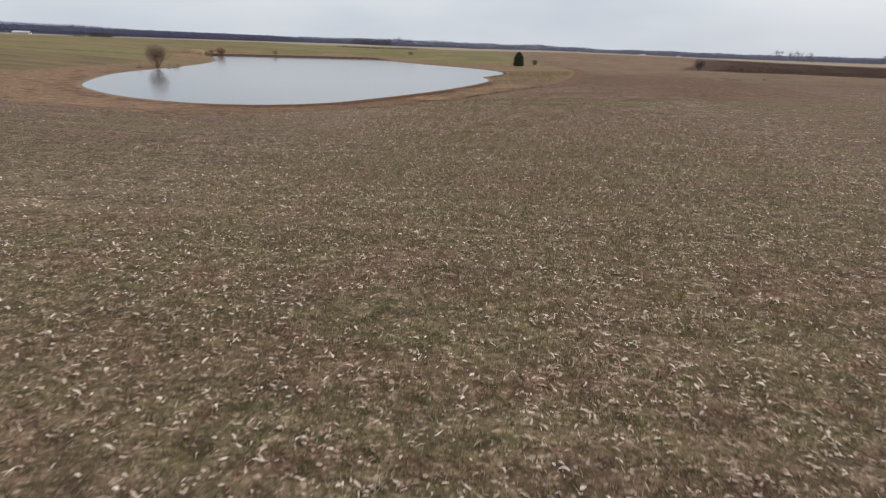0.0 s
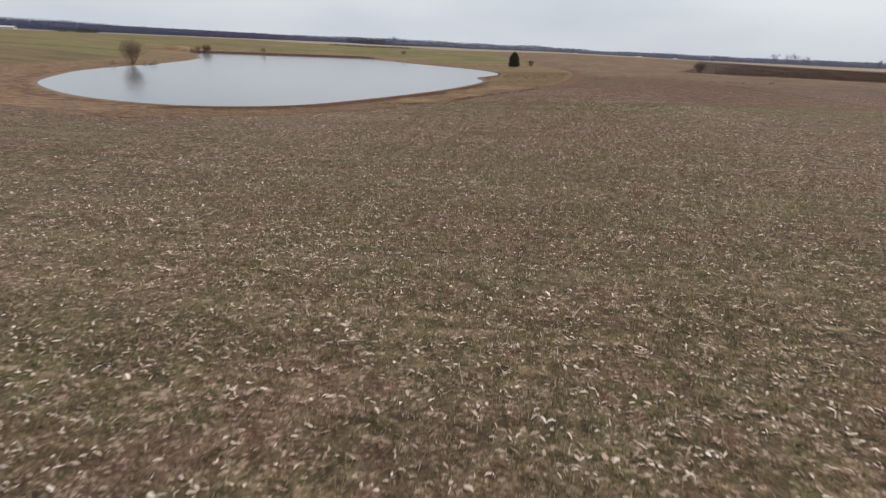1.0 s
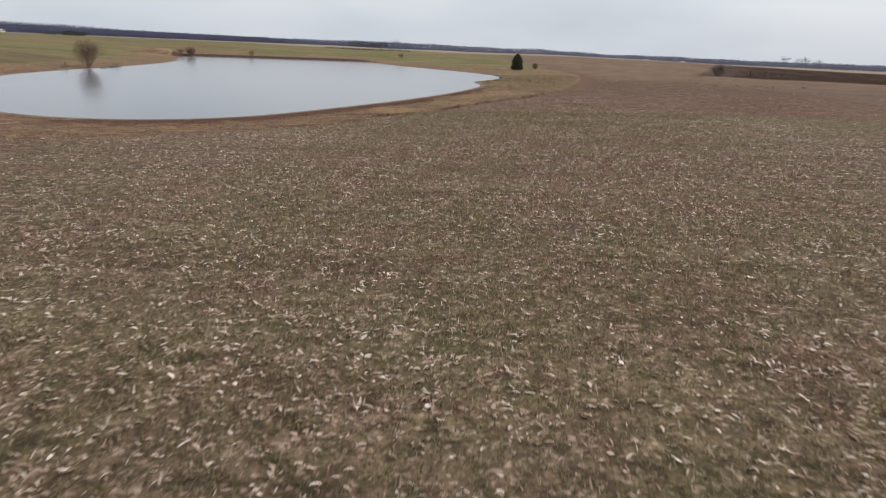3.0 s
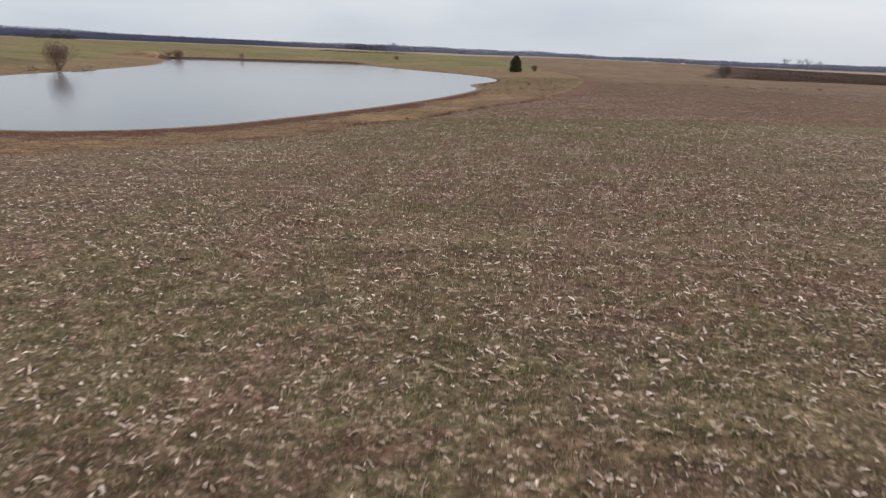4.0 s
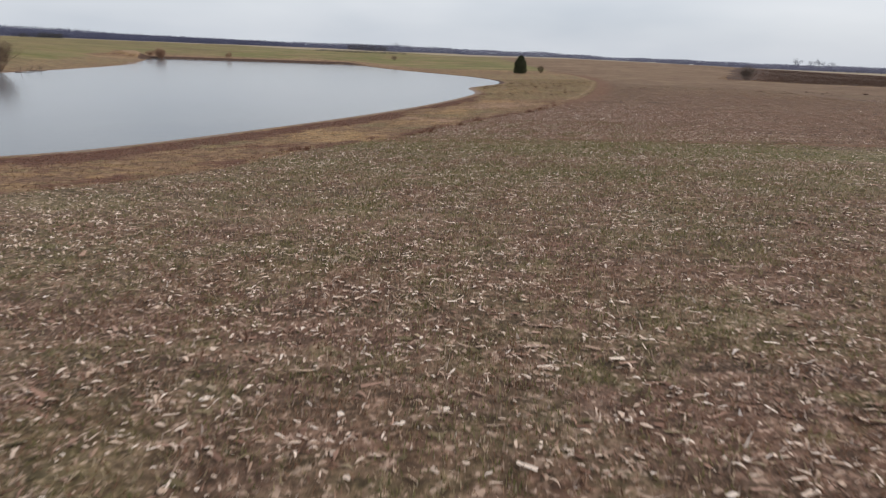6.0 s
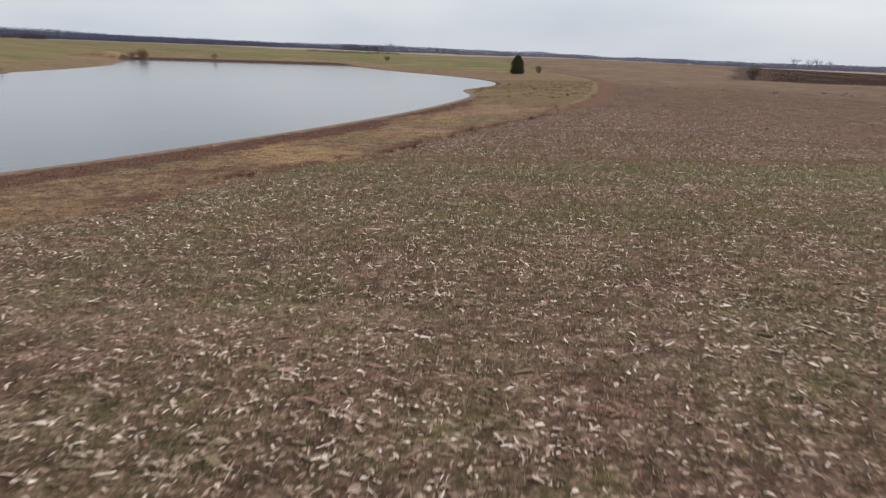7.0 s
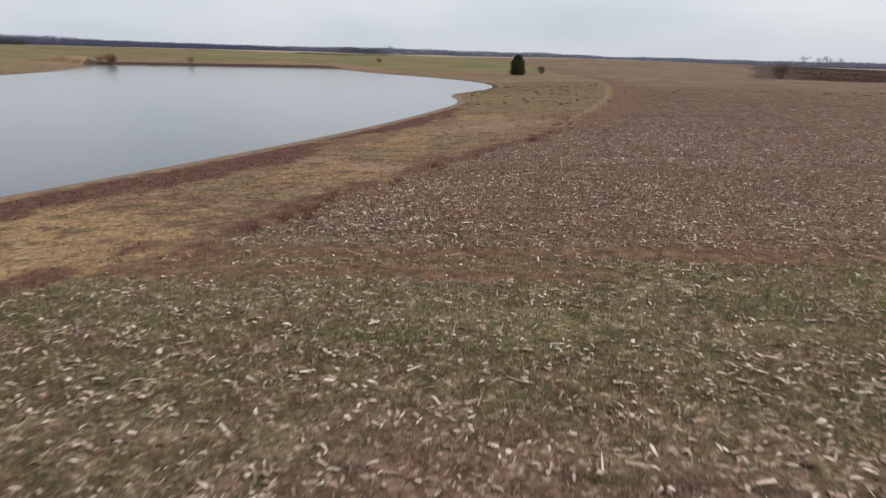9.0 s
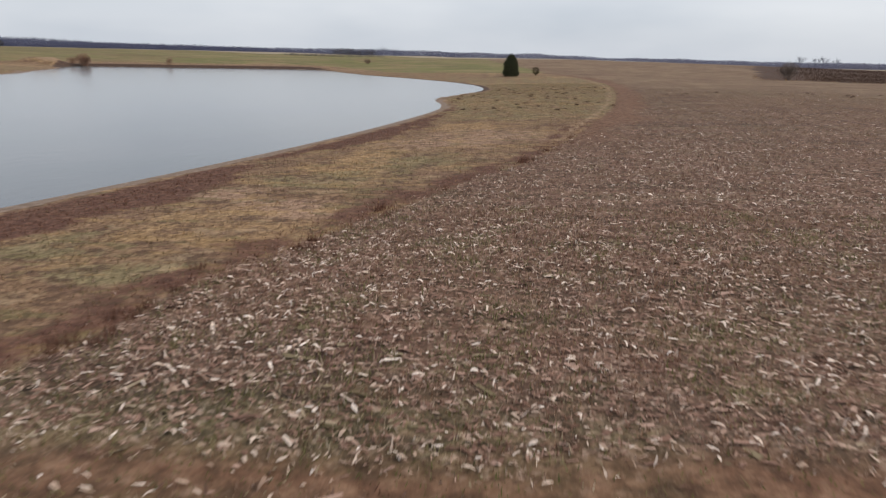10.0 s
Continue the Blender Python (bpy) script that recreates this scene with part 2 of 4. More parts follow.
    dk = n.ramp(small, [(0.34, (0.040, 0.024, 0.019)), (0.5, (0.078, 0.047, 0.036)), (0.7, (0.125, 0.078, 0.058))])
    md = n.ramp(small, [(0.25, (0.16, 0.115, 0.088)), (0.6, (0.28, 0.210, 0.165)), (0.85, (0.38, 0.295, 0.24))])
    wob = n.span(small, 0.25, 0.75, -0.22, 0.22)

    def edge(mask):
        return n.span(n.math("ADD", mask, wob), 0.38, 0.62)

    c = n.mix(edge(field), m, f)
    c = n.mix(n.math("MULTIPLY", edge(s3.outputs[2]), 0.85), c, n.ramp(small, [(0.25, (0.22, 0.150, 0.085)), (0.6, (0.39, 0.270, 0.175)), (0.85, (0.52, 0.385, 0.265))]))
    c = n.mix(edge(s4.outputs[0]), c, n.ramp(n.noise(0.06, 5, 0.6, pos, (0.4, 1.3, 1.0)), [(0.35, (0.110, 0.085, 0.042)), (0.5, (0.165, 0.130, 0.062)), (0.65, (0.235, 0.160, 0.085))]))
    c = n.mix(edge(green), c, past)
    c = n.mix(edge(tan_far), c, far)
    # ground under the far woods gets the same painted haze blue
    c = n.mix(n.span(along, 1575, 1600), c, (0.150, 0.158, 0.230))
    c = n.mix(edge(dark), c, dk)
    c = n.mix(edge(mud), c, md)
    c = n.mix(n.span(fine, 0.3, 0.7, 0.38, 0.0), c, (0.045, 0.030, 0.018))
    n.bump(n.math("ADD", n.math("MULTIPLY", small, 0.6), n.math("MULTIPLY", fine, 0.4)), 0.7, 0.12)
    return n.done(c, 0.95)


def water_material():
    n = Nodes("pond_water")
    pos = n.where()
    ripple = n.noise(1.1, 3, 0.6, pos, (1.0, 0.45, 1.0))
    swell = n.noise(0.08, 2, 0.5, pos)
    n.bump(n.math("MULTIPLY", ripple, n.span(swell, 0.35, 0.65, 0.35, 1.0)), 0.30, 0.05)
    n.bsdf.inputs["IOR"].default_value = 1.333
    n.bsdf.inputs["Specular IOR Level"].default_value = 0.5
    return n.done(n.ramp(swell, [(0.3, (0.118, 0.130, 0.144)), (0.7, (0.136, 0.147, 0.158))]), 0.13)


def litter_material(name, stops, grain=30.0, dirt=0.35, thin=0.0):
    """Dry plant matter, each piece of its own tone."""
    n = Nodes(name)
    c = n.ramp(n.island(), stops)
    c = n.mix(n.span(n.noise(grain, 3, 0.6), 0.35, 0.7, 0.0, dirt), c, (0.07, 0.05, 0.035))
    if thin:
        n.thin(c, thin)
    return n.done(c, 0.85)


def piece_material(name, stops):
    n = Nodes(name)
    c = n.ramp(n.put("ShaderNodeObjectInfo").outputs["Random"], stops)
    c = n.mix(n.span(n.noise(30, 3, 0.6), 0.35, 0.7, 0.0, 0.35), c, (0.07, 0.05, 0.035))
    return n.done(c, 0.85)


HUSK = [(0.0, (0.290, 0.192, 0.142)), (0.30, (0.520, 0.388, 0.300)), (0.64, (0.745, 0.606, 0.502)), (1.0, (0.945, 0.832, 0.740))]
M_GROUND = ground_material()
M_WATER = water_material()
M_HUSK = litter_material("dry_maize_leaf", HUSK, 30.0, 0.10, 0.2)
M_PINK = litter_material("pinkish_dry_leaf", [(0.0, (0.130, 0.070, 0.050)), (0.4, (0.235, 0.134, 0.099)), (0.75, (0.350, 0.218, 0.166)), (1.0, (0.540, 0.375, 0.298))], 30.0, 0.15, 0.1)
M_DRAB = litter_material("drab_dry_leaf", [(0.0, (0.092, 0.074, 0.038)), (0.4, (0.170, 0.135, 0.076)), (0.75, (0.262, 0.208, 0.128)), (1.0, (0.450, 0.360, 0.255))], 30.0, 0.15, 0.1)
M_PIECE = piece_material("dry_maize_leaf_piece", HUSK)
M_STALK = litter_material("dry_maize_stalk", [(0.0, (0.13, 0.09, 0.06)), (0.5, (0.26, 0.19, 0.125)), (1.0, (0.42, 0.34, 0.25))])
M_BLADE = litter_material("winter_grass_blade", [(0.0, (0.105, 0.116, 0.042)), (0.4, (0.215, 0.204, 0.086)), (0.7, (0.360, 0.305, 0.165)), (0.9, (0.55, 0.455, 0.300)), (1.0, (0.72, 0.61, 0.46))], thin=0.5)
M_DEAD = litter_material("dead_grass_blade", [(0.0, (0.165, 0.088, 0.056)), (0.4, (0.300, 0.176, 0.114)), (0.7, (0.450, 0.295, 0.205)), (0.88, (0.62, 0.47, 0.37)), (1.0, (0.78, 0.63, 0.52))], thin=0.5)
M_LUSH = litter_material("fresh_grass_blade", [(0.0, (0.080, 0.108, 0.026)), (0.6, (0.165, 0.192, 0.056)), (1.0, (0.31, 0.300, 0.115))], thin=0.5)
M_STRAW = litter_material("dead_margin_grass", [(0.0, (0.21, 0.120, 0.054)), (0.4, (0.37, 0.222, 0.103)), (0.75, (0.50, 0.320, 0.165)), (1.0, (0.62, 0.44, 0.26))], thin=0.5)
M_MARGIN = litter_material("olive_margin_grass", [(0.0, (0.105, 0.086, 0.042)), (0.5, (0.200, 0.160, 0.082)), (1.0, (0.32, 0.245, 0.142))], thin=0.5)
M_TAN = litter_material("tan_margin_grass", [(0.0, (0.130, 0.082, 0.050)), (0.5, (0.240, 0.160, 0.098)), (1.0, (0.400, 0.285, 0.185))], thin=0.5)
M_FIELDSTRAW = litter_material("russet_field_straw", [(0.0, (0.175, 0.105, 0.070)), (0.5, (0.310, 0.205, 0.138)), (1.0, (0.480, 0.350, 0.250))], thin=0.5)
M_RUSSET = litter_material("russet_weed", [(0.0, (0.080, 0.034, 0.025)), (0.5, (0.165, 0.077, 0.053)), (1.0, (0.275, 0.152, 0.103))], thin=0.5)
M_DARKWEED = litter_material("dark_tall_weed", [(0.0, (0.070, 0.043, 0.033)), (0.5, (0.100, 0.062, 0.047)), (1.0, (0.140, 0.088, 0.065))], 4, 0.35, 0.4)
M_NEEDLE = litter_material("cedar_needles", [(0.0, (0.032, 0.044, 0.022)), (0.5, (0.058, 0.074, 0.035)), (0.9, (0.090, 0.100, 0.048)), (1.0, (0.14, 0.12, 0.06))], 4)
M_OLIVE = litter_material("olive_shrub_leaf", [(0.0, (0.045, 0.045, 0.020)), (0.6, (0.095, 0.085, 0.040)), (1.0, (0.17, 0.13, 0.07))], 4)
M_BARK = litter_material("grey_brown_bark", [(0.0, (0.060, 0.045, 0.038)), (1.0, (0.13, 0.10, 0.085))], 6)
M_TWIG = litter_material("bare_twigs", [(0.0, (0.14, 0.095, 0.075)), (0.6, (0.23, 0.158, 0.125)), (1.0, (0.33, 0.230, 0.180))], 6, 0.3, 0.4)
M_REDTWIG = litter_material("reddish_bare_twigs", [(0.0, (0.25, 0.150, 0.105)), (0.6, (0.37, 0.230, 0.165)), (1.0, (0.48, 0.320, 0.235))], 6, 0.3, 0.5)
M_GREYTWIG = litter_material("grey_bare_twigs", [(0.0, (0.14, 0.112, 0.096)), (0.6, (0.20, 0.162, 0.140)), (1.0, (0.27, 0.222, 0.192))], 6, 0.35, 0.4)
# distance haze is painted into these three woods colours, as blue and paleness
M_WOODS = litter_material("haze_tinted_bare_woods", [(0.0, (0.152, 0.160, 0.240)), (0.5, (0.165, 0.173, 0.254)), (1.0, (0.178, 0.186, 0.268))], 0.2, 0.35, 0.5)
M_HAZEWOODS = litter_material("haze_tinted_pale_woods", [(0.0, (0.205, 0.210, 0.285)), (0.5, (0.222, 0.228, 0.305)), (1.0, (0.240, 0.246, 0.325))], 0.2, 0.3, 0.5)
M_BLUEWOODS = litter_material("haze_tinted_blue_woods", [(0.0, (0.112, 0.122, 0.200)), (0.5, (0.122, 0.132, 0.210)), (1.0, (0.132, 0.142, 0.220))], 0.2, 0.35, 0.5)
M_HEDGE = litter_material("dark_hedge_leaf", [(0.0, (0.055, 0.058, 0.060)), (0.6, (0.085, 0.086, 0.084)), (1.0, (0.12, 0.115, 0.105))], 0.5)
# far hedge colour, lifted towards mauve to paint in distance haze
M_FARHEDGE = litter_material("haze_tinted_far_hedge", [(0.0, (0.065, 0.066, 0.078)), (0.6, (0.090, 0.090, 0.100)), (1.0, (0.115, 0.112, 0.118))], 0.5)
M_WALL = litter_material("white_metal_wall", [(0.0, (0.52, 0.49, 0.44)), (1.0, (0.60, 0.57, 0.52))], 1.0)
M_ROOF = litter_material("pale_metal_roof", [(0.0, (0.55, 0.55, 0.54)), (1.0, (0.66, 0.65, 0.63))], 1.0)


# ---- helpers of this scene ----
def link_arrays(name, verts, faces, material):
    """A mesh from arrays: verts (n, 3), faces (m, k) with k corners each."""
    me = bpy.data.meshes.new(name)
    me.vertices.add(len(verts))
    me.vertices.foreach_set("co", np.ascontiguousarray(verts, np.float32).ravel())
    k = faces.shape[1]
    me.loops.add(faces.size)
    me.loops.foreach_set("vertex_index", np.ascontiguousarray(faces, np.int32).ravel())
    me.polygons.add(len(faces))
    me.polygons.foreach_set("loop_start", np.arange(0, faces.size, k, dtype=np.int32))
    me.polygons.foreach_set("loop_total", np.full(len(faces), k, np.int32))
    me.materials.append(material)
    me.update(calc_edges=True)
    me.validate()
    return new(name, me)


def part(name, bm, material, parent, label=""):
    me = bpy.data.meshes.new(name)
    bm.to_mesh(me)
    bm.free()
    me.materials.append(material)
    ob = new(name, me)
    ob.parent = parent
    if label:
        ob["label"] = label
    return ob


def smooth(a, b, v):
    t = np.clip((v - a) / (b - a), 0, 1)
    return t * t * (3 - 2 * t)


def waves(x, y, size, seed):
    """Soft value between about -1 and 1 that varies over that many metres."""
    r = np.random.default_rng(seed)
    out = 0
    for _ in range(7):
        a, k, p = r.uniform(0, 6.283), r.uniform(0.6, 1.8) * 6.283 / size, r.uniform(0, 6.283)
        out = out + np.sin((x * math.cos(a) + y * math.sin(a)) * k + p)
    return out / 3.7


# ---- the lie of the land ----
SHORE = [(-10.8, 322), (-15, 342), (-26, 363), (-43, 384), (-72, 416), (-112, 472), (-142, 468), (-170, 455), (-196, 443), (-221, 426), (-204, 394),
         (-186, 360), (-170, 328), (-157, 287), (-149, 250), (-144, 219), (-138, 196), (-128, 174), (-116, 153), (-102, 139), (-86, 128), (-68, 122.5),
         (-54, 125), (-43, 135), (-35, 154), (-27.5, 177), (-20.5, 204), (-15.5, 233), (-14.2, 252), (-18.3, 274), (-15.5, 288), (-11.5, 306)]


def rounded(points, steps=5):
    p = np.array(points, float)
    out = []
    for i in range(len(p)):
        a, b, c, d = p[i - 1], p[i], p[(i + 1) % len(p)], p[(i + 2) % len(p)]
        for k in range(steps):
            t = k / steps
            out.append(0.5 * (2 * b + (c - a) * t + (2 * a - 5 * b + 4 * c - d) * t * t + (3 * b - a - 3 * c + d) * t ** 3))
    return np.array(out)


SHORELINE = rounded(SHORE)


def off_shore(x, y):
    """Metres from the pond's edge: positive on land, negative in the water."""
    best, inside = np.full(x.shape, 1e9), np.zeros(x.shape, bool)
    for (ax, ay), (bx, by) in zip(SHORELINE, np.roll(SHORELINE, -1, 0)):
        ex, ey = bx - ax, by - ay
        t = np.clip(((x - ax) * ex + (y - ay) * ey) / (ex * ex + ey * ey), 0, 1)
        best = np.minimum(best, (x - ax - t * ex) ** 2 + (y - ay - t * ey) ** 2)
        with np.errstate(divide="ignore", invalid="ignore"):
            inside ^= ((ay > y) != (by > y)) & (x < (bx - ax) * (y - ay) / (by - ay) + ax)
    d = np.sqrt(best)
    return np.where(inside, -d, d)


def lie(x, y, d):
    """The ground's height."""
    land = np.maximum(d, 0)
    z = 4.5 * (1 - np.exp(-land / 80))
    side = smooth(20, -160, x - 0.10 * np.maximum(y - 450, 0))
    crest = smooth(500, 640, y)
    z += (3.0 - 1.1 * crest * smooth(-300, -240, x) + 2.4 * (1 - crest) * np.exp(-((x + 110) / 130) ** 2)) * side * smooth(20, 270, land) * smooth(60, 200, y)
    z += 4.2 * np.exp(-((x - 90) / np.where(x < 90, 140, 190)) ** 2) * smooth(420, 660, y) - 1.1 * smooth(30, 100, x) * smooth(180, 330, y)
    cut = smooth(-92, -122, x) * smooth(395, 440, y)
    z += 1.1 * cut * smooth(0.0, 2.5, land)
    # the near field falls from east to west, with a low swell before the pond
    z += (0.028 * np.clip(x, -32, 26) * smooth(28, 60, y) * smooth(148, 118, y) + 0.30 * np.exp(-((y - 94) / 26) ** 2) - 0.2 * np.exp(-((y - 52) / 14) ** 2)) * smooth(12, 45, land) * smooth(-120, -40, x)
    z += 0.16 * waves(x, y, 60, 3) * smooth(5, 40, land) + 0.05 * waves(x, y, 13, 4) * smooth(3, 15, land)
    # round the spoil heap at the pond's far corner
    z += (2.7 + 0.5 * waves(x, y, 7, 81)) * np.exp(-(((x + 232) / 11) ** 2 + ((y - 421) / 7) ** 2) ** 2) * smooth(0, 5, land)
    # a low terrace bank across the western pasture
    z += 0.7 * np.exp(-((y - 335 - 0.25 * (x + 220) + 0.0012 * (x + 220) ** 2) / 5) ** 2) * smooth(-165, -185, x) * smooth(-330, -300, x)
    r = np.hypot(x, y - 150)
    far = np.clip(1.6 - 0.0018 * x, -0.2, 4.6)
    z += (far - z) * smooth(800, 1550, r)
    # the wooded hill to the north-west
    z += 27 * np.exp(-((x + 1950) / 560) ** 2) * smooth(1560, 1900, y)
    return np.where(d > 0, z, np.maximum(0.05 * d, -2.2))


def steps_of(*spans):
    out = [spans[0][0]]
    for _, end, size in spans:
        n = max(1, round((end - out[-1]) / size))
        out += list(np.linspace(out[-1], end, n + 1)[1:])
    return np.array(out)


GX = steps_of((-3600, -1600, 250), (0, -700, 90), (0, -320, 20), (0, -230, 5), (0, -60, 2), (0, 40, 1), (0, 120, 2), (0, 260, 7), (0, 700, 40), (0, 1600, 90), (0, 3600, 250))
GY = steps_of((-600, -60, 60), (0, 0, 6), (0, 330, 1), (0, 500, 2), (0, 620, 5), (0, 900, 20), (0, 2000, 60), (0, 4200, 220))
XX, YY = np.meshgrid(GX, GY)
DD = off_shore(XX, YY)
DD = DD + (0.8 * waves(XX, YY, 6, 61) + 0.5 * waves(XX, YY, 2.8, 62)) * np.exp(-((YY - 283) / 26) ** 2) * smooth(-60, -40, XX) * smooth(12, 3, abs(DD))
ZZ = lie(XX, YY, DD)


def on_grid(values, x, y):
    i = np.clip(np.searchsorted(GX, x) - 1, 0, len(GX) - 2)
    j = np.clip(np.searchsorted(GY, y) - 1, 0, len(GY) - 2)
    u, v = (x - GX[i]) / (GX[i + 1] - GX[i]), (y - GY[j]) / (GY[j + 1] - GY[j])
    return (values[j, i] * (1 - u) + values[j, i + 1] * u) * (1 - v) + (values[j + 1, i] * (1 - u) + values[j + 1, i + 1] * u) * v


def height(x, y):
    return float(on_grid(ZZ, np.array([float(x)]), np.array([float(y)]))[0])


# ---- what grows where ----
WIDE = 22 + (1.4 - 0.9 * smooth(170, 220, YY)) * waves(XX, YY, 30, 8) + 7 * smooth(60, 20, YY + 0 * XX) + 14 * smooth(180, 290, YY) + 7 * smooth(-30, -60, XX) * (YY < 200) - 4.0 * smooth(158, 147, YY)
def turn_row(y):
    """The east end of the margin, where the field's edge swings round the pond."""
    ys, xs = (150, 197, 226, 250, 275, 305, 330, 350, 370, 391, 412, 480, 620), (-14, 2, 10.5, 16, 20, 23.6, 25.6, 25.4, 22.5, 17, 11, -2, -30)
    return sum(np.interp(y + k, ys, xs) for k in (-10, -5, 0, 5, 10)) / 5


north = turn_row(YY) + 1.3 * smooth(200, 230, YY)
bend = smooth(155, 200, YY)
INTO = (1 - bend) * (DD - WIDE) + bend * (XX - north) * 0.9
INTO -= np.interp(YY, (100, 118, 128, 138, 146, 152, 159, 168, 176, 184, 200, 214, 224, 250), (3, 4, 2.5, 1.0, 1.0, 1.2, -0.6, -1.2, 0.2, 1.9, 1.8, 0.4, -0.6, -1.0)) * (XX > -60)
FIELD = smooth(-1.2, 1.2, INTO)
FIELD *= smooth(-150, -95, XX + 0.4 * (YY - 120) * (YY > 120))
GREEN = smooth(-60, -110, XX - 0.05 * (YY - 400)) * smooth(14, 40, DD) * smooth(250, 330, YY + 0.2 * XX + 40)
GREEN = np.maximum(GREEN, smooth(410, 440, YY) * smooth(10, -6, XX - north) * smooth(6, 30, DD))
DARK = smooth(-7, 5, XX - 98 - 0.32 * (YY - 408) + 5 * waves(XX, YY, 22, 52) + 2 * waves(XX, YY, 6, 53)) * smooth(-4, 4, YY - (404 - 0.45 * (XX - 95))) * smooth(640, 560, YY - 0.25 * XX)
MUD = smooth(1.9, 0.6, DD + 0.5 * waves(XX, YY, 9, 5))
BANK = smooth(-92, -122, XX) * smooth(392, 415, YY) * smooth(4.8, 3.0, DD) * (DD > -1)
BANK = np.maximum(BANK, smooth(2.2, 1.2, DD) * smooth(-24, -18, XX) * smooth(296, 306, YY) * smooth(352, 340, YY) * (DD > -1))
BANK = np.maximum(BANK, 0.8 * smooth(1.9, 1.0, DD) * smooth(330, 345, YY) * smooth(-130, -110, XX) * (DD > -1))
BANK = np.maximum(BANK, smooth(3.4, 2.2, DD) * smooth(-202, -208, XX) * smooth(402, 412, YY) * smooth(446, 438, YY) * (DD > -1))
DARK = np.maximum(DARK, BANK)
MUD *= 1 - BANK
FARTAN = smooth(690, 745, YY - 0.1 * np.maximum(XX, 0) - 0.18 * np.minimum(XX + 150, 0))
HEAP = np.exp(-(((XX + 228) / 8) ** 2 + ((YY - 421) / 5) ** 2) ** 2)
TRACK = 0.66 * smooth(0.8, 0.2, abs(INTO + 1.2)) * smooth(180, 215, YY) * smooth(400, 360, YY)
TRACK = np.maximum(TRACK, HEAP)
GREEN *= 1 - HEAP
GREEN *= 1 - smooth(30, 10, np.hypot(XX + 231, YY - 417)) * 0.8
WEST = smooth(-125, -175, XX) * smooth(12, 30, DD) * smooth(330, 260, YY)
LINE = YY - 149.9 - 0.08 * np.clip(XX, -40, 40) + 0.35 * waves(XX, YY, 14, 71)
REDSTRIP = np.maximum(smooth(1.4, 0.6, abs(LINE)), smooth(1.1, 0.4, abs(LINE + 2.6)) * smooth(6, 1, XX))
REDSTRIP = np.maximum(REDSTRIP, smooth(3.0, 1.8, abs(LINE + 0.8)) * smooth(7, 1, INTO))
REDSTRIP = np.maximum(REDSTRIP, smooth(-0.6, 0.4, INTO) * smooth(6.5, 2.5, INTO + 1.5 * waves(XX, YY, 15, 73)) * smooth(185, 215, YY) * smooth(430, 390, YY))
GREENSTRIP = np.maximum(smooth(121, 133, YY + 4 * waves(XX, YY, 22, 72)) * smooth(0.5, -1, LINE), 0.8 * smooth(2.0, 1.0, abs(LINE + 1.0)))
GREENSTRIP *= 1 - 0.8 * smooth(132, 134, YY) * smooth(139.6, 138.2, YY + 0.6 * waves(XX, YY, 5, 76))


def bare_share(x, y):
    """How bare and littered the field lies there, between 0 and 1; the rest is winter grass."""
    share = np.interp(y + (5 - 3.5 * smooth(122, 130, y)) * waves(x, y, 26, 91), (0, 60, 82, 96, 106, 116, 125, 130, 134, 138, 140.5, 146, 153, 210, 280, 340), (0.28, 0.26, 0.52, 0.78, 0.62, 0.60, 0.48, 0.38, 0.62, 0.58, 0.2, 0.16, 0.85, 0.85, 0.7, 0.4))
    return np.clip(share + 0.16 * waves(x, y, 9, 92) + 0.12 * waves(0.2 * x, y, 4, 93), 0, 1)


BARE = bare_share(XX, YY)


def blot(x, y, wide, long, turn=0.0):
    """A soft patch of that half width and half length, in metres; turn in degrees."""
    c, q = math.cos(radians(turn)), math.sin(radians(turn))
    u, v = (XX - x) * c + (YY - y) * q, (YY - y) * c - (XX - x) * q
    return np.exp(-((u / wide) ** 2 + (v / long) ** 2) ** 1.5)


RAG = 0.9 * waves(XX, YY, 7, 74) + 0.6 * waves(XX, YY, 3.2, 75)
DUSK = blot(-8.2, 154.4, 5.2, 1.9, 6) + 0.5 * smooth(0.45, 0.95, waves(XX, YY, 9, 77) + 0.5 * waves(XX, YY, 3.5, 78)) * smooth(150, 140, YY)
DUSK = np.clip(DUSK + 0.3 * RAG * (DUSK > 0.05), 0, 1)
# russet weeds: a band by the water, broken where straw reaches down to it, and a strip along the field's edge
REACH = np.interp(YY, (120, 140, 160, 176, 182, 188, 193, 200, 210, 222, 236, 260), (9, 7.5, 7, 8.5, 6.5, 3.2, 3.4, 5.5, 6.5, 4.5, 2.6, 2.0))
WEED = smooth(1.2, 2.6, DD) * smooth(1.6, -1.2, DD - REACH + 1.1 * RAG) * smooth(330, 250, YY)
WEED = np.maximum(WEED, 0.6 * smooth(2.0, 0.4, abs(INTO + 1.0 + 0.7 * RAG)) * smooth(238, 205, YY))
WEED = np.maximum(WEED, 0.6 * smooth(-22, -45, XX) * smooth(17, 8, DD + 3 * RAG) * smooth(1.5, 3, DD) * smooth(150, 132, YY))
WEED *= 1 - 0.55 * smooth(-45, -70, XX)
WEED = np.maximum(WEED, 0.25 * smooth(-45, -75, XX) * smooth(26, 8, DD + 3 * RAG) * (YY < 330))
WEED = np.maximum(WEED, 0.8 * blot(-25.5, 140.5, 3.2, 2.0, 20))
GOLD = np.maximum(blot(-21.5, 150.5, 8.5, 4.5, -38), 0.6 * blot(-15.5, 169, 4, 4)) + 0.75 * blot(-12.0, 189, 4, 9, 12) + 0.8 * blot(-6, 216, 6, 6) + 0.7 * blot(-9, 166, 3, 4)
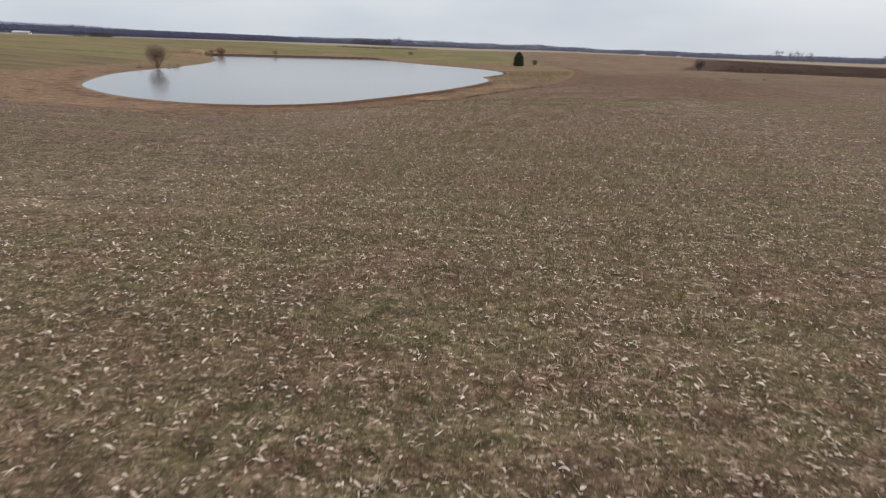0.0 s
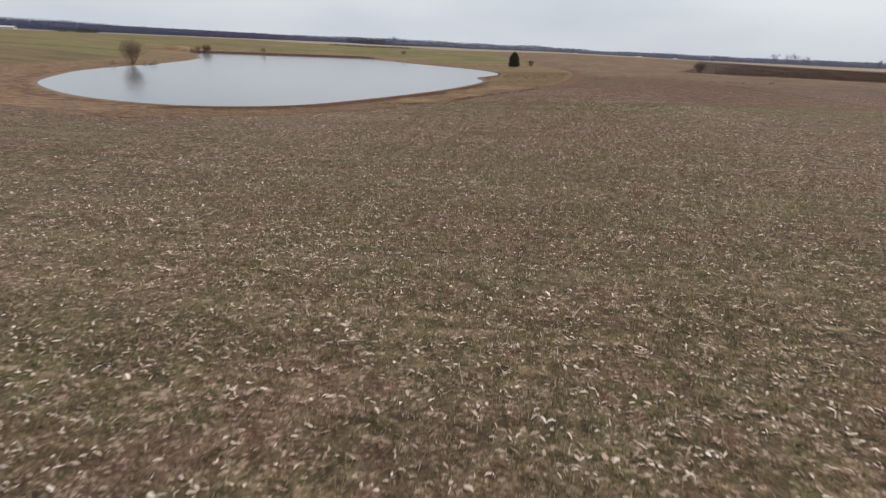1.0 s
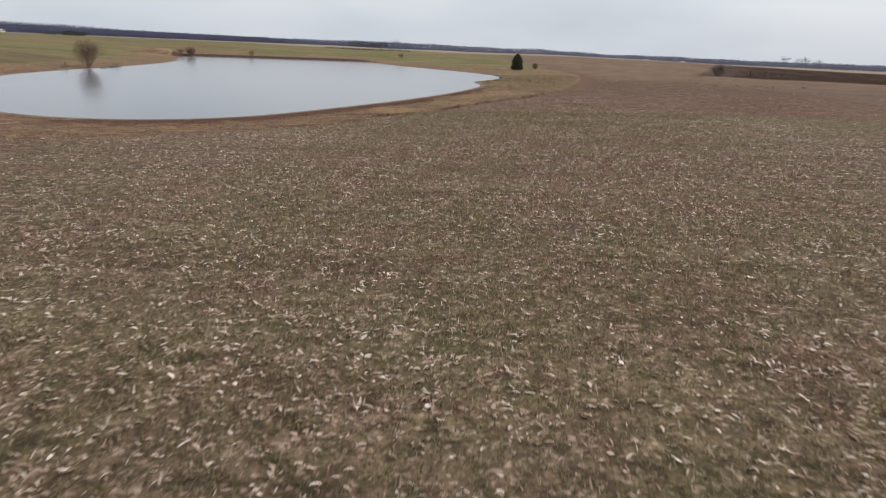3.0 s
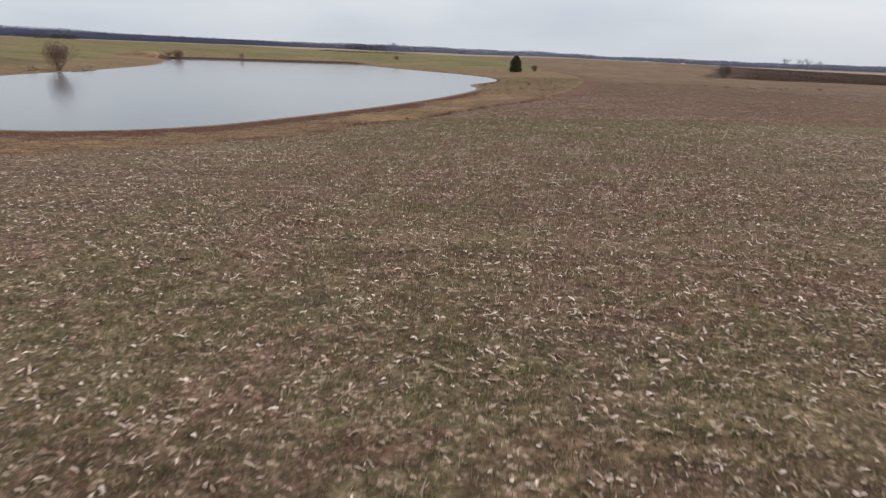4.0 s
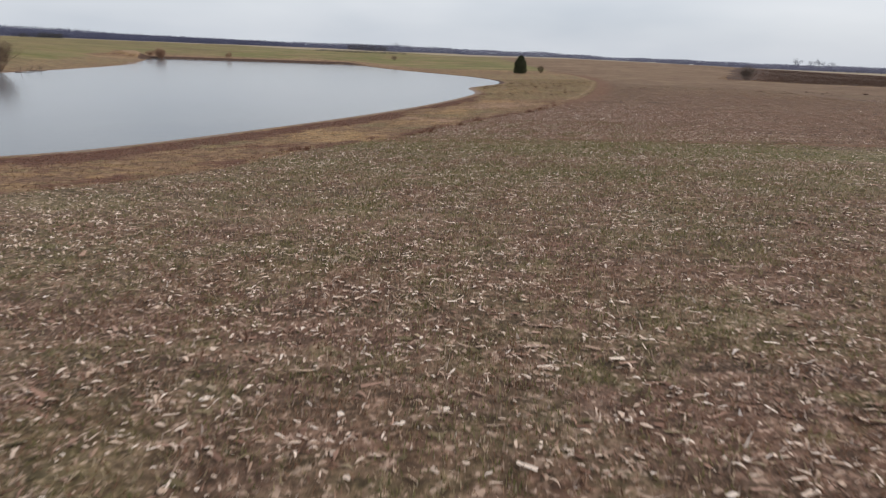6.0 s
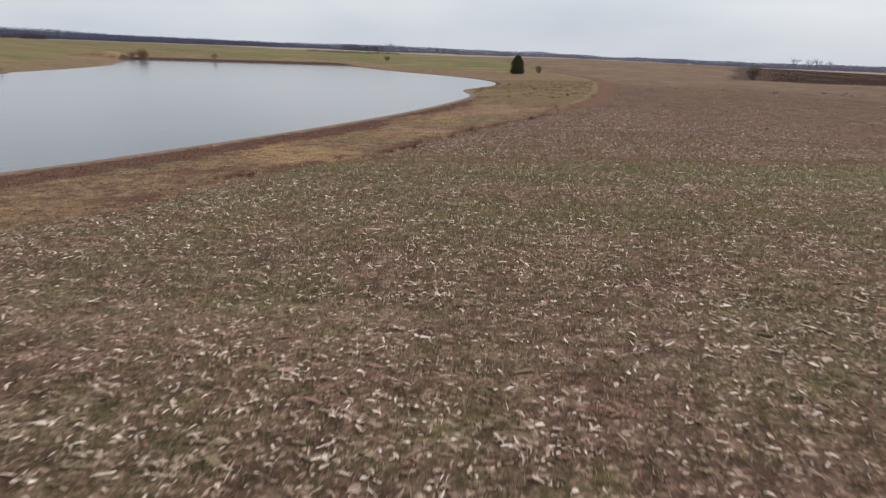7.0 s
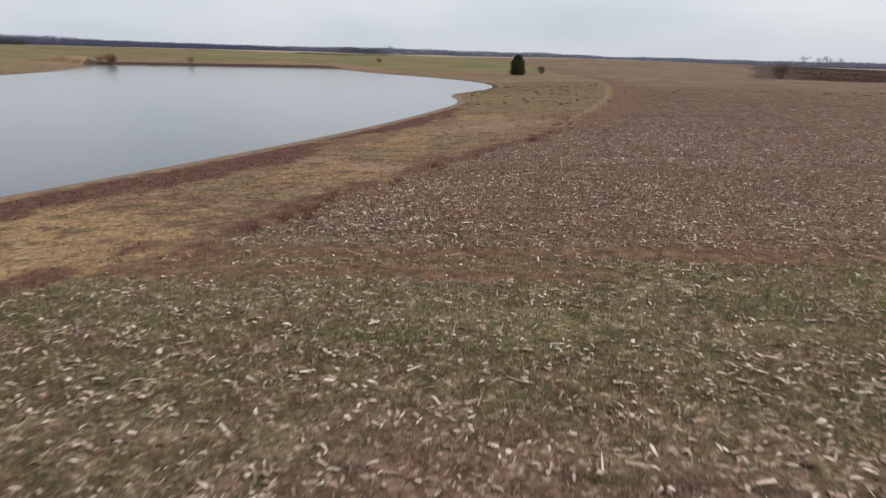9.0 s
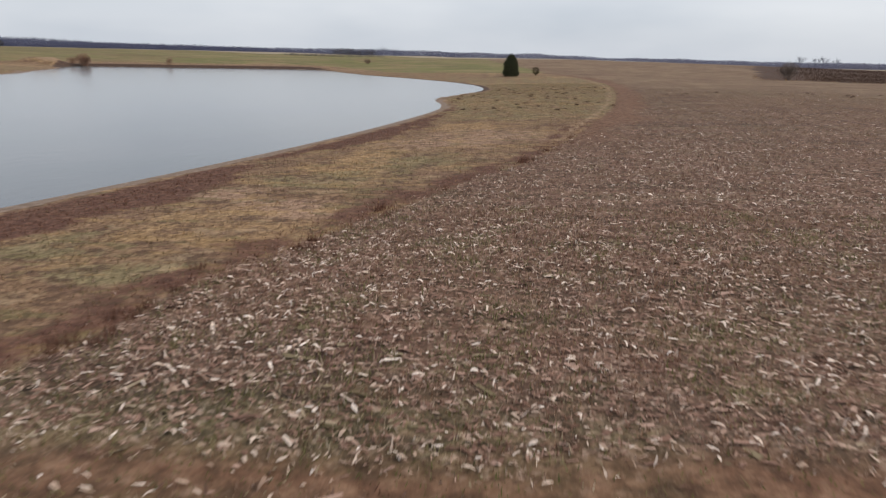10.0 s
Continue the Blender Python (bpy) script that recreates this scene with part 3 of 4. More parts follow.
OLIVE = blot(-14.5, 160.8, 2.8, 1.2) + 0.9 * blot(-11.8, 161.8, 1.8, 0.9) + 0.8 * blot(-13.5, 180, 4.5, 3.5) + 0.8 * blot(-7.5, 188, 3.5, 5) + 0.7 * blot(-20, 162.5, 2.6, 1.8) + 0.8 * blot(-26, 171, 2.2, 3) + 0.8 * blot(-21, 165.5, 2, 1.2)
OLIVE = OLIVE + 0.6 * smooth(222, 238, YY) * smooth(420, 360, YY) + 0.9 * blot(-33, 143, 6, 4) + 0.6 * blot(-2, 228, 9, 4)
BLUSH = 0.38 * smooth(-45, -75, XX) * smooth(34, 16, DD) + blot(-3.5, 206, 8, 7, 10) + 0.9 * blot(-11, 171.5, 4, 2.2) + 0.6 * blot(-17, 175, 4, 3) + 0.7 * blot(-8, 199, 5, 4)
GOLD = GOLD + 0.75 * smooth(0.1, 0.6, waves(0.15 * XX, YY, 13, 79)) * smooth(222, 236, YY)
GOLD, OLIVE, BLUSH = (np.clip(m + 0.35 * RAG * (m > 0.02), 0, 1) * smooth(1.0, 3.0, DD) for m in (GOLD, OLIVE, BLUSH))


def ground_sheet():
    ny, nx = XX.shape
    verts = np.stack([XX, YY, ZZ], -1).reshape(-1, 3)
    a = (np.arange(ny - 1)[:, None] * nx + np.arange(nx - 1)).ravel()
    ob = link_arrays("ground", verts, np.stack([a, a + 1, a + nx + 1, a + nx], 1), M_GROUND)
    for name, masks in (("cover", (FIELD, WEED, GREEN)), ("cover_more", (DARK, MUD, FARTAN)), ("cover_strips", (REDSTRIP, GREENSTRIP, TRACK)), ("cover_west", (WEST, BARE, DUSK)), ("cover_margin", (GOLD, OLIVE, BLUSH))):
        layer = ob.data.color_attributes.new(name, "FLOAT_COLOR", "POINT")
        layer.data.foreach_set("color", np.stack([*masks, np.ones_like(FIELD)], -1).astype(np.float32).ravel())
    ob.data.polygons.foreach_set("use_smooth", np.ones(len(ob.data.polygons), bool))
    return tagged(ob, "brown stubble field with grassy margins and pasture", "ground", kind="structure")


ground_sheet()


def pond():
    gx, gy = np.arange(-232, 2, 6.0), np.arange(112, 486, 6.0)
    x, y = np.meshgrid(gx, gy)
    verts = np.stack([x, y, 0 * x], -1).reshape(-1, 3)
    a = (np.arange(len(gy) - 1)[:, None] * len(gx) + np.arange(len(gx) - 1)).ravel()
    quads = np.stack([a, a + 1, a + len(gx) + 1, a + len(gx)], 1)
    near = off_shore(x, y).ravel() < 9
    ob = link_arrays("water", verts, quads[near[quads].all(1)], M_WATER)
    return tagged(ob, "still grey pond water mirroring an overcast sky", "pond", kind="structure")


pond()


# ---- litter and grass ----
rng = np.random.default_rng(7)


def scatter(count, x0, x1, y0, y1, chance):
    """Random places in a stretch of the plan, thinned by chance(x, y, d) between 0 and 1, on the ground."""
    x, y = rng.uniform(x0, x1, count), rng.uniform(y0, y1, count)
    keep = rng.random(count) < chance(x, y)
    x, y = x[keep], y[keep]
    return np.stack([x, y, on_grid(ZZ, x, y)], 1)


def strips(places, length, width, lean, lift, curl, segments=2, across=0.0):
    """Curled leaf strips: verts and faces. lean, in radians, is how far each tips up from the ground."""
    n = len(places)
    # a share of the pieces lies across the field, as the drill left them
    yaw = np.where(rng.random(n) < across, rng.normal(0, 0.45, n) + np.pi * rng.integers(0, 2, n), rng.uniform(0, 6.283, n))
    tip, roll = rng.normal(0, 1, n) * lean, rng.normal(0, 0.2, n)
    along = np.stack([np.cos(yaw) * np.cos(tip), np.sin(yaw) * np.cos(tip), np.abs(np.sin(tip))], 1)
    flat = np.stack([-np.sin(yaw), np.cos(yaw), 0 * yaw], 1)
    up = np.cross(along, flat)
    side = flat * np.cos(roll)[:, None] + up * np.sin(roll)[:, None]
    bend = rng.normal(0, 1, n) * curl * length
    verts, rows = [], segments + 1
    for k in range(rows):
        t = k / segments
        w = width * (math.sin(math.pi * (0.10 + 0.82 * t)) ** 0.8 if segments > 1 else 0.85 - 0.35 * t)
        mid = places + along * (t * length)[:, None] + up * (np.abs(bend) * 4 * t * (1 - t))[:, None] + flat * (bend * (t - 0.5) ** 2 * 2)[:, None]
        mid[:, 2] += lift
        # torn, uneven edges
        verts += [mid - side * (w * rng.uniform(0.25, 0.75, n))[:, None], mid + side * (w * rng.uniform(0.25, 0.75, n))[:, None]]
    verts = np.stack(verts, 1).reshape(-1, 3)
    base = np.arange(n)[:, None] * rows * 2
    quads = np.concatenate([base + np.array([2 * k, 2 * k + 1, 2 * k + 3, 2 * k + 2]) for k in range(segments)], 0)
    return verts, quads


def blades(places, tall, width, lean):
    """Upright grass blades, one bent triangle pair each."""
    n = len(places)
    yaw, face = rng.uniform(0, 6.283, n), rng.uniform(0, 6.283, n)
    tip = np.abs(rng.normal(0, 1, n)) * lean
    out = np.stack([np.cos(yaw) * np.sin(tip), np.sin(yaw) * np.sin(tip), np.cos(tip)], 1) * tall[:, None]
    side = np.stack([np.cos(face), np.sin(face), 0 * face], 1) * width[:, None] / 2
    verts = np.stack([places - side, places + side, places + out], 1).reshape(-1, 3)
    return verts, np.arange(3 * n).reshape(-1, 3)


def patchy(x, y):
    return np.clip(0.62 + 0.26 * waves(x, y, 17, 21) + 0.24 * waves(x, y, 5, 22) + 0.14 * waves(0.08 * x, y, 4.5, 24) + 0.16 * waves(0.08 * x, y, 1.9, 25), 0.1, 1)


def clumps(x, y, size=0.8):
    """Litter lies in handfuls, with gaps between them."""
    return smooth(-0.6, 0.75, waves(x, y, size, 26) + 0.55 * waves(x, y, 2.6 * size, 27) + 0.3 * waves(0.3 * x, y, 1.6 * size, 28))


def rosy(x, y):
    """Where the litter is pinkish rather than drab, between 0 and 1."""
    return smooth(-0.35, 0.55, 0.55 * waves(x, y, 6, 65) + 0.5 * waves(x, y, 2.4, 66) + 1.1 * (on_grid(BARE, x, y) - 0.50))


def on_field(x, y):
    return on_grid(FIELD, x, y) ** 2 * patchy(x, y) * (0.72 + 0.5 * on_grid(BARE, x, y)) * (1 - 0.95 * on_grid(REDSTRIP, x, y))


def litter_chance(x, y):
    near = np.clip(1.0 - np.maximum(np.abs(x) - 24, 0) / 26, 0, 1) * np.clip(1.15 - np.maximum(y - 150, 0) / 90, 0.0, 1)
    return on_field(x, y) * clumps(x, y) * near


def far_chance(x, y):
    near = np.clip(1.0 - np.maximum(np.abs(x) - 60, 0) / 60, 0, 1) * np.clip(1.1 - np.maximum(y - 215, 0) / 90, 0.02, 1) * smooth(50, 115, np.maximum(y, 2.4 * np.abs(x)))
    return on_field(x, y) * clumps(x, y, 1.2) * near


def spread(name, spots, length, width, lean, lift, curl, segments, across, material, label):
    n = len(spots)
    verts, quads = strips(spots, np.minimum(rng.lognormal(math.log(length), 0.42, n), 1.7 * length), rng.lognormal(math.log(width), 0.38, n), lean, lift, curl, segments, across)
    return tagged(link_arrays(name, verts, quads, material), label, "crop residue", kind="stuff")


def crop_residue():
    spots = scatter(520000, -42, 42, 6, 212, lambda x, y: litter_chance(x, y) * np.clip(0.75 + 0.5 * waves(x, y, 3.5, 29), 0.25, 1) * (1 - 0.3 * smooth(156, 166, y)))
    ob = spread("crop_residue", spots, 0.168, 0.060, 0.22, 0.035, 0.14, 3, 0.5, M_HUSK, "pale dry maize leaves and husks scattered over stubble")
    shapes = []
    for k in range(6):
        v, q = strips(np.zeros((1, 3)), np.array([0.19 + 0.03 * k]), np.array([0.075 + 0.008 * (k % 3)]), 0.25, 0.0, 0.2, 5)
        me = bpy.data.meshes.new("maize_leaf")
        me.from_pydata(v.tolist(), [], q.tolist())
        me.materials.append(M_PIECE)
        shapes.append(me)
    for x, y, z in scatter(3000, -9, 9, 146, 168, litter_chance)[:300]:
        leaf = new("maize_leaf", random.choice(shapes))
        leaf.parent = ob
        leaf.matrix_basis = pose(x, y, z + 0.03, 0, 0, random.uniform(0, 360))
    # mid-toned litter, pinkish and drab by patches
    for name, material, label, share in (("leaf_litter", M_PINK, "matted pinkish brown maize leaves on the soil", rosy),
                                         ("drab_litter", M_DRAB, "matted drab olive-grey leaf litter on the soil", lambda x, y: 1.05 - rosy(x, y))):
        spread(name, scatter(500000, -44, 44, 8, 215, lambda x, y: litter_chance(x, y) * share(x, y) * (0.6 + 0.4 * smooth(140, 156, y))), 0.17, 0.056, 0.2, 0.02, 0.12, 2, 0.4, material, label)
        spread("far_" + name, scatter(130000, -120, 120, 20, 330, lambda x, y: far_chance(x, y) * share(x, y)), 0.34, 0.14, 0.06, 0.04, 0.0, 1, 0.92, material, label)
    spread("far_residue", scatter(95000, -120, 120, 20, 330, far_chance), 0.26, 0.085, 0.06, 0.06, 0.0, 1, 0.92, M_HUSK, "pale maize leaves spread over the farther field")
    # torn scraps: small pieces, half of them curling up
    for name, material, label, share in (("leaf_fragments", M_PINK, "torn brown leaf scraps on the soil", rosy), ("husk_curls", M_HUSK, "small pale curled husk scraps among stubble", lambda x, y: 0.65 + 0 * x)):
        bits = scatter(420000, -30, 30, 8, 200, lambda x, y: litter_chance(x, y) * share(x, y) * np.clip(1.25 - np.abs(x) / 30, 0, 1))
        n = len(bits)
        verts, tris = blades(bits, rng.lognormal(math.log(0.13), 0.4, n), rng.lognormal(math.log(0.060), 0.35, n), 1.2)
        tagged(link_arrays(name, verts, tris, material), label, "crop residue", kind="stuff")
    # the swath beyond the turning strip lies under a close mat
    spread("leaf_mat", scatter(260000, -16, 60, 151, 245, lambda x, y: on_grid(FIELD, x, y) ** 2 * (0.35 + 0.65 * clumps(x, y, 1.0)) * smooth(228, 180, y) * (1 - on_grid(REDSTRIP, x, y))),
           0.17, 0.058, 0.05, 0.03, 0.0, 1, 0.6, M_PINK, "dense mat of pinkish brown maize leaves on soil")
    stalks = scatter(16000, -60, 60, 6, 260, litter_chance)
    m = len(stalks)
    verts, quads = strips(stalks, rng.uniform(0.2, 0.5, m), rng.uniform(0.018, 0.030, m), 0.12, 0.03, 0.02)
    tagged(link_arrays("stalk_litter", verts, quads, M_STALK), "broken dry maize stalks lying on the field", "crop residue", kind="stuff")


crop_residue()


def field_grass():
    def chance(x, y):
        thin = np.clip(1.1 - np.maximum(np.abs(x) - 9, 0) / 18, 0.0, 1)
        return on_grid(FIELD, x, y) * (1 - 0.9 * on_grid(REDSTRIP, x, y)) * (0.35 + 0.65 * (1 - clumps(x, y))) * np.clip(0.7 + 0.3 * waves(x, y, 7, 31) + 0.3 * waves(x, y, 1.6, 32), 0.12, 1) * thin

    for name, material, label, share, count, tall in (("winter_grass", M_BLADE, "short olive green winter grass in stubble", lambda x, y: 1.1 - rosy(x, y), 900000, 0.24),
                                                      ("dead_grass", M_DEAD, "short red-brown dead grass in stubble", lambda x, y: 0.15 + 0.85 * rosy(x, y), 640000, 0.22)):
        spots = scatter(count, -27, 27, 8, 172, lambda x, y: chance(x, y) * share(x, y))
        n = len(spots)
        verts, tris = blades(spots, rng.uniform(0.07, tall, n), rng.uniform(0.028, 0.056, n), 0.65)
        tagged(link_arrays(name, verts, tris, material), label, "grass", kind="stuff")
    spots = scatter(110000, -34, 34, 8, 200, chance)
    n = len(spots)
    verts, tris = blades(spots, rng.uniform(0.10, 0.30, n), rng.uniform(0.014, 0.028, n), 0.5)
    tagged(link_arrays("stubble", verts, tris, M_STALK), "thin pale standing stubble straws", "stubble", kind="stuff")

    # thinner growth over the wide and the far field, which hides the litter at a low angle
    def wide(x, y):
        return on_grid(FIELD, x, y) * (1 - 0.8 * on_grid(REDSTRIP, x, y)) * np.maximum(smooth(9, 24, np.abs(x)) * smooth(90, 60, np.abs(x)), smooth(150, 170, y)) * smooth(330, 240, y) * np.clip(0.6 + 0.4 * waves(x, y, 8, 34) + 0.3 * waves(x, y, 2.5, 35), 0.1, 1)

    for name, material, label, y0, y1, count in (("wide_grass", M_BLADE, "thin olive winter grass over the outer field", 20, 152, 260000), ("far_straw", M_FIELDSTRAW, "thin tan straw standing on the farther field", 150, 330, 420000)):
        spots = scatter(count, -80, 80, y0, y1, wide)
        n = len(spots)
        verts, tris = blades(spots, rng.uniform(0.08, 0.24, n), rng.uniform(0.03, 0.06, n), 0.6)
        tagged(link_arrays(name, verts, tris, material), label, "grass", kind="stuff")

    spots = scatter(300000, -24, 24, 8, 150, lambda x, y: chance(x, y) * smooth(0.25, 0.9, waves(x, y, 4, 36) + 0.5 * waves(x, y, 11, 37)))
    n = len(spots)
    verts, tris = blades(spots, rng.uniform(0.06, 0.20, n), rng.uniform(0.018, 0.036, n), 0.75)
    tagged(link_arrays("russet_grass", verts, tris, M_RUSSET), "russet dead grass tufts in stubble", "grass", kind="stuff")

    def lush(x, y):
        return on_grid(FIELD, x, y) * (0.25 + 0.75 * (1 - clumps(x, y))) * np.maximum(on_grid(GREENSTRIP, x, y) * np.clip(0.6 + 0.5 * waves(x, y, 5, 33), 0.1, 1), 0.7 * smooth(0.55, 0.95, waves(x, y, 5, 38) + 0.4 * waves(x, y, 1.8, 39)))

    spots = scatter(700000, -30, 30, 8, 160, lush)
    n = len(spots)
    verts, tris = blades(spots, rng.uniform(0.05, 0.16, n), rng.uniform(0.018, 0.034, n), 0.7)
    tagged(link_arrays("green_grass", verts, tris, M_LUSH), "fresh green grass in patches across the stubble", "grass", kind="stuff")


field_grass()


def margin_growth():
    def open_ground(x, y):
        return (1 - on_grid(FIELD, x, y)) * smooth(1.8, 4, on_grid(DD, x, y)) * (1 - on_grid(TRACK, x, y)) * (1 - 0.85 * on_grid(WEED, x, y)) * (0.25 + 0.75 * clumps(x, y, 1.3))

    def share(mask):
        return lambda x, y: open_ground(x, y) * (0.06 + 0.94 * on_grid(mask, x, y))

    tufts = (("margin_grass", M_STRAW, "straw-coloured dead grass along the pond margin", 420000, share(GOLD)),
             ("olive_grass", M_MARGIN, "olive brown grass patches along the pond margin", 600000, share(OLIVE)),
             ("rosy_grass", M_DEAD, "rosy dead grass patches along the pond margin", 420000, share(BLUSH)),
             ("tan_grass", M_TAN, "short tan dead grass along the pond margin", 480000, lambda x, y: open_ground(x, y) * np.clip(1 - on_grid(GOLD, x, y) - on_grid(OLIVE, x, y) - on_grid(BLUSH, x, y), 0.05, 1)),
             ("russet_weeds", M_RUSSET, "low russet dead weeds along the waterline and field edge", 900000, lambda x, y: smooth(1.4, 3, on_grid(DD, x, y)) * on_grid(WEED, x, y) * (0.15 + 0.85 * clumps(x, y, 1.2))))
    for name, material, label, count, test in tufts:
        spots = scatter(count, -62, 30, 95, 345, test)
        n = len(spots)
        verts, tris = blades(spots, rng.uniform(0.06, 0.2, n), rng.uniform(0.03, 0.06, n), 1.0)
        tagged(link_arrays(name, verts, tris, material), label, "grass" if "weeds" not in name else "weeds", kind="stuff")
    # knee-high russet tufts where the field begins
    spots = scatter(5000, -26, 6, 136, 205, lambda x, y: np.exp(-((on_grid(INTO, x, y) + 0.3) / 0.7) ** 2) * smooth(0.2, 0.8, waves(x, y, 5, 44)))[:420]
    root = np.repeat(spots, 40, 0)
    n = len(root)
    root[:, :2] += rng.normal(0, 0.16, (n, 2))
    verts, tris = blades(root, rng.uniform(0.15, 0.5, n), rng.uniform(0.015, 0.035, n), 0.4)
    tagged(link_arrays("edge_tufts", verts, tris, M_RUSSET), "knee-high russet weed tufts along the field's edge", "weeds", kind="stuff")


margin_growth()


def weed_tufts():
    spots = np.concatenate([scatter(80, -16, 22, 240, 322, lambda x, y: (1 - on_grid(FIELD, x, y)) * (on_grid(DD, x, y) > 3)), scatter(130, 30, 110, 250, 330, lambda x, y: np.exp(-((y - 285 - 0.2 * (x - 60)) / 9) ** 2))])
    root = np.repeat(spots, 60, 0)
    n = len(root)
    root[:, :2] += rng.normal(0, 0.22, (n, 2))
    verts, tris = blades(root, rng.uniform(0.15, 0.45, n) * np.repeat(rng.uniform(0.4, 1.2, len(spots)), 60), rng.uniform(0.03, 0.06, n), 0.4)
    tagged(link_arrays("weed_tufts", verts, tris, M_DARKWEED), "scattered dark brown dead weed tufts in short grass", "weeds", kind="stuff")


weed_tufts()


def dark_weeds():
    spots = scatter(190000, 90, 420, 290, 620, lambda x, y: on_grid(DARK, x, y) * np.clip(1.1 - np.maximum(y - 430, 0) / 240, 0.1, 1))
    n = len(spots)
    low = smooth(6, 30, spots[:, 0] - 97 - 0.32 * (spots[:, 1] - 408) + 5 * waves(spots[:, 0], spots[:, 1], 18, 52))
    shape = (rng.uniform(0.2, 0.75, n) * (0.10 + 0.90 * low) * (1 + 0.4 * waves(spots[:, 0], spots[:, 1], 25, 51)), rng.uniform(0.10, 0.25, n))
    red = rng.random(n) > low
    verts, tris = blades(spots[red], shape[0][red], shape[1][red], 0.45)
    tagged(link_arrays("red_weeds", verts, tris, M_RUSSET), "low reddish dead weeds at a weed block's end", "weeds", kind="stuff")
    verts, tris = blades(spots[~red], shape[0][~red], shape[1][~red], 0.45)
    tagged(link_arrays("tall_dark_weeds", verts, tris, M_DARKWEED), "block of tall dark brown dead weeds beside the field", "weeds", kind="stuff")
    tuft = scatter(9000, 86, 180, 290, 480, lambda x, y: (on_grid(DARK, x, y) < 0.5) * (on_grid(DARK, x + 3.0, y + 3.0) > 0.5))
    n = len(tuft)
    verts, tris = blades(tuft, rng.uniform(0.4, 0.9, n), rng.uniform(0.10, 0.2, n), 0.5)
    tagged(link_arrays("tan_edge_grass", verts, tris, M_STRAW), "strip of tan dead grass edging dark weeds", "grass", kind="stuff")


dark_weeds()


# ---- trees and shrubs ----
def tube(bm, a, b, ra, rb, sides=5):
    a, b = Vector(a), Vector(b)
    turn = (b - a).to_track_quat("Z", "Y").to_matrix()
    rings = []
    for p, r in ((a, ra), (b, rb)):
        rings.append([bm.verts.new(p + turn @ Vector((r * math.cos(k * 6.2832 / sides), r * math.sin(k * 6.2832 / sides), 0))) for k in range(sides)])
    for k in range(sides):
        bm.faces.new((rings[0][k], rings[0][(k + 1) % sides], rings[1][(k + 1) % sides], rings[1][k]))


def grow(bm, start, way, length, radius, depth, spread=0.5, sides=4):
    """A bare branch with its forks."""
    p, way = Vector(start), Vector(way).normalized()
    bits = 3
    for k in range(bits):
        way = (way + Vector((random.gauss(0, 0.13), random.gauss(0, 0.13), random.gauss(0.05, 0.08)))).normalized()
        q = p + way * length / bits
        tube(bm, p, q, radius * (1 - 0.2 * k), radius * (1 - 0.2 * (k + 1)), sides)
        p = q
        if depth > 0 and k > 0:
            for _ in range(2):
                turn = Vector((random.gauss(0, spread), random.gauss(0, spread), random.gauss(0.1, spread * 0.6)))
                grow(bm, p, way + turn, length * random.uniform(0.5, 0.75), radius * 0.5, depth - 1, spread, 3)


def bare_bush(name, x, y, tall, wide, stems, label, depth=3, twig=0.05, bark=M_TWIG, dense=34):
    base = new(name)
    base.matrix_basis = pose(x, y, height(x, y) - 0.1)
    for _ in range(stems):
        a = random.uniform(0, 6.283)
        lean = random.uniform(0.1, 1.0) * wide / tall
        bm = bmesh.new()
        grow(bm, (0.4 * math.cos(a), 0.4 * math.sin(a), 0), (lean * math.cos(a), lean * math.sin(a), 1), tall * random.uniform(0.36, 0.5), twig, depth, 0.6)
        part("stem", bm, bark, base)
    n = int(dense * tall * wide)
    a, u, v = rng.uniform(0, 6.283, n), rng.random(n) ** 0.6, rng.uniform(-1, 1, n)
    ring = np.sqrt(1 - v * v) * (1 + 0.15 * np.sin(3 * a + 2 * v + tall))
    ring *= 0.5 + 0.25 * (v + 1)
    way = np.stack([ring * np.cos(a) * wide * 0.5, ring * np.sin(a) * wide * 0.5, v * tall * 0.47], 1)
    root = way * u[:, None] + np.array([0, 0, tall * 0.46])
    tip = root + (way / tall + rng.normal(0, 0.25, (n, 3)) + np.array([0, 0, 0.35])) * rng.uniform(0.7, 1.5, n)[:, None]
    side = rng.normal(0, twig * 0.36, (n, 3))
    crown = link_arrays("crown", np.stack([root - side, root + side, tip], 1).reshape(-1, 3), np.arange(3 * n).reshape(-1, 3), bark)
    crown.parent = base
    return tagged(base, label, "bush")


def sprays(bm, centre, size, count):
    for _ in range(count):
        v = Vector((random.gauss(0, 1), random.gauss(0, 1), random.gauss(0, 0.8)))
        p = Vector(centre) + v * size * 0.5
        a, b = Vector((random.gauss(0, 1), random.gauss(0, 1), random.gauss(0.5, 0.8))).normalized(), Vector((random.gauss(0, 1), random.gauss(0, 1), random.gauss(0, 1))).normalized()
        s = size * random.uniform(0.35, 0.8)
        bm.faces.new([bm.verts.new(p - b * s * 0.28), bm.verts.new(p + b * s * 0.28), bm.verts.new(p + a * s)])


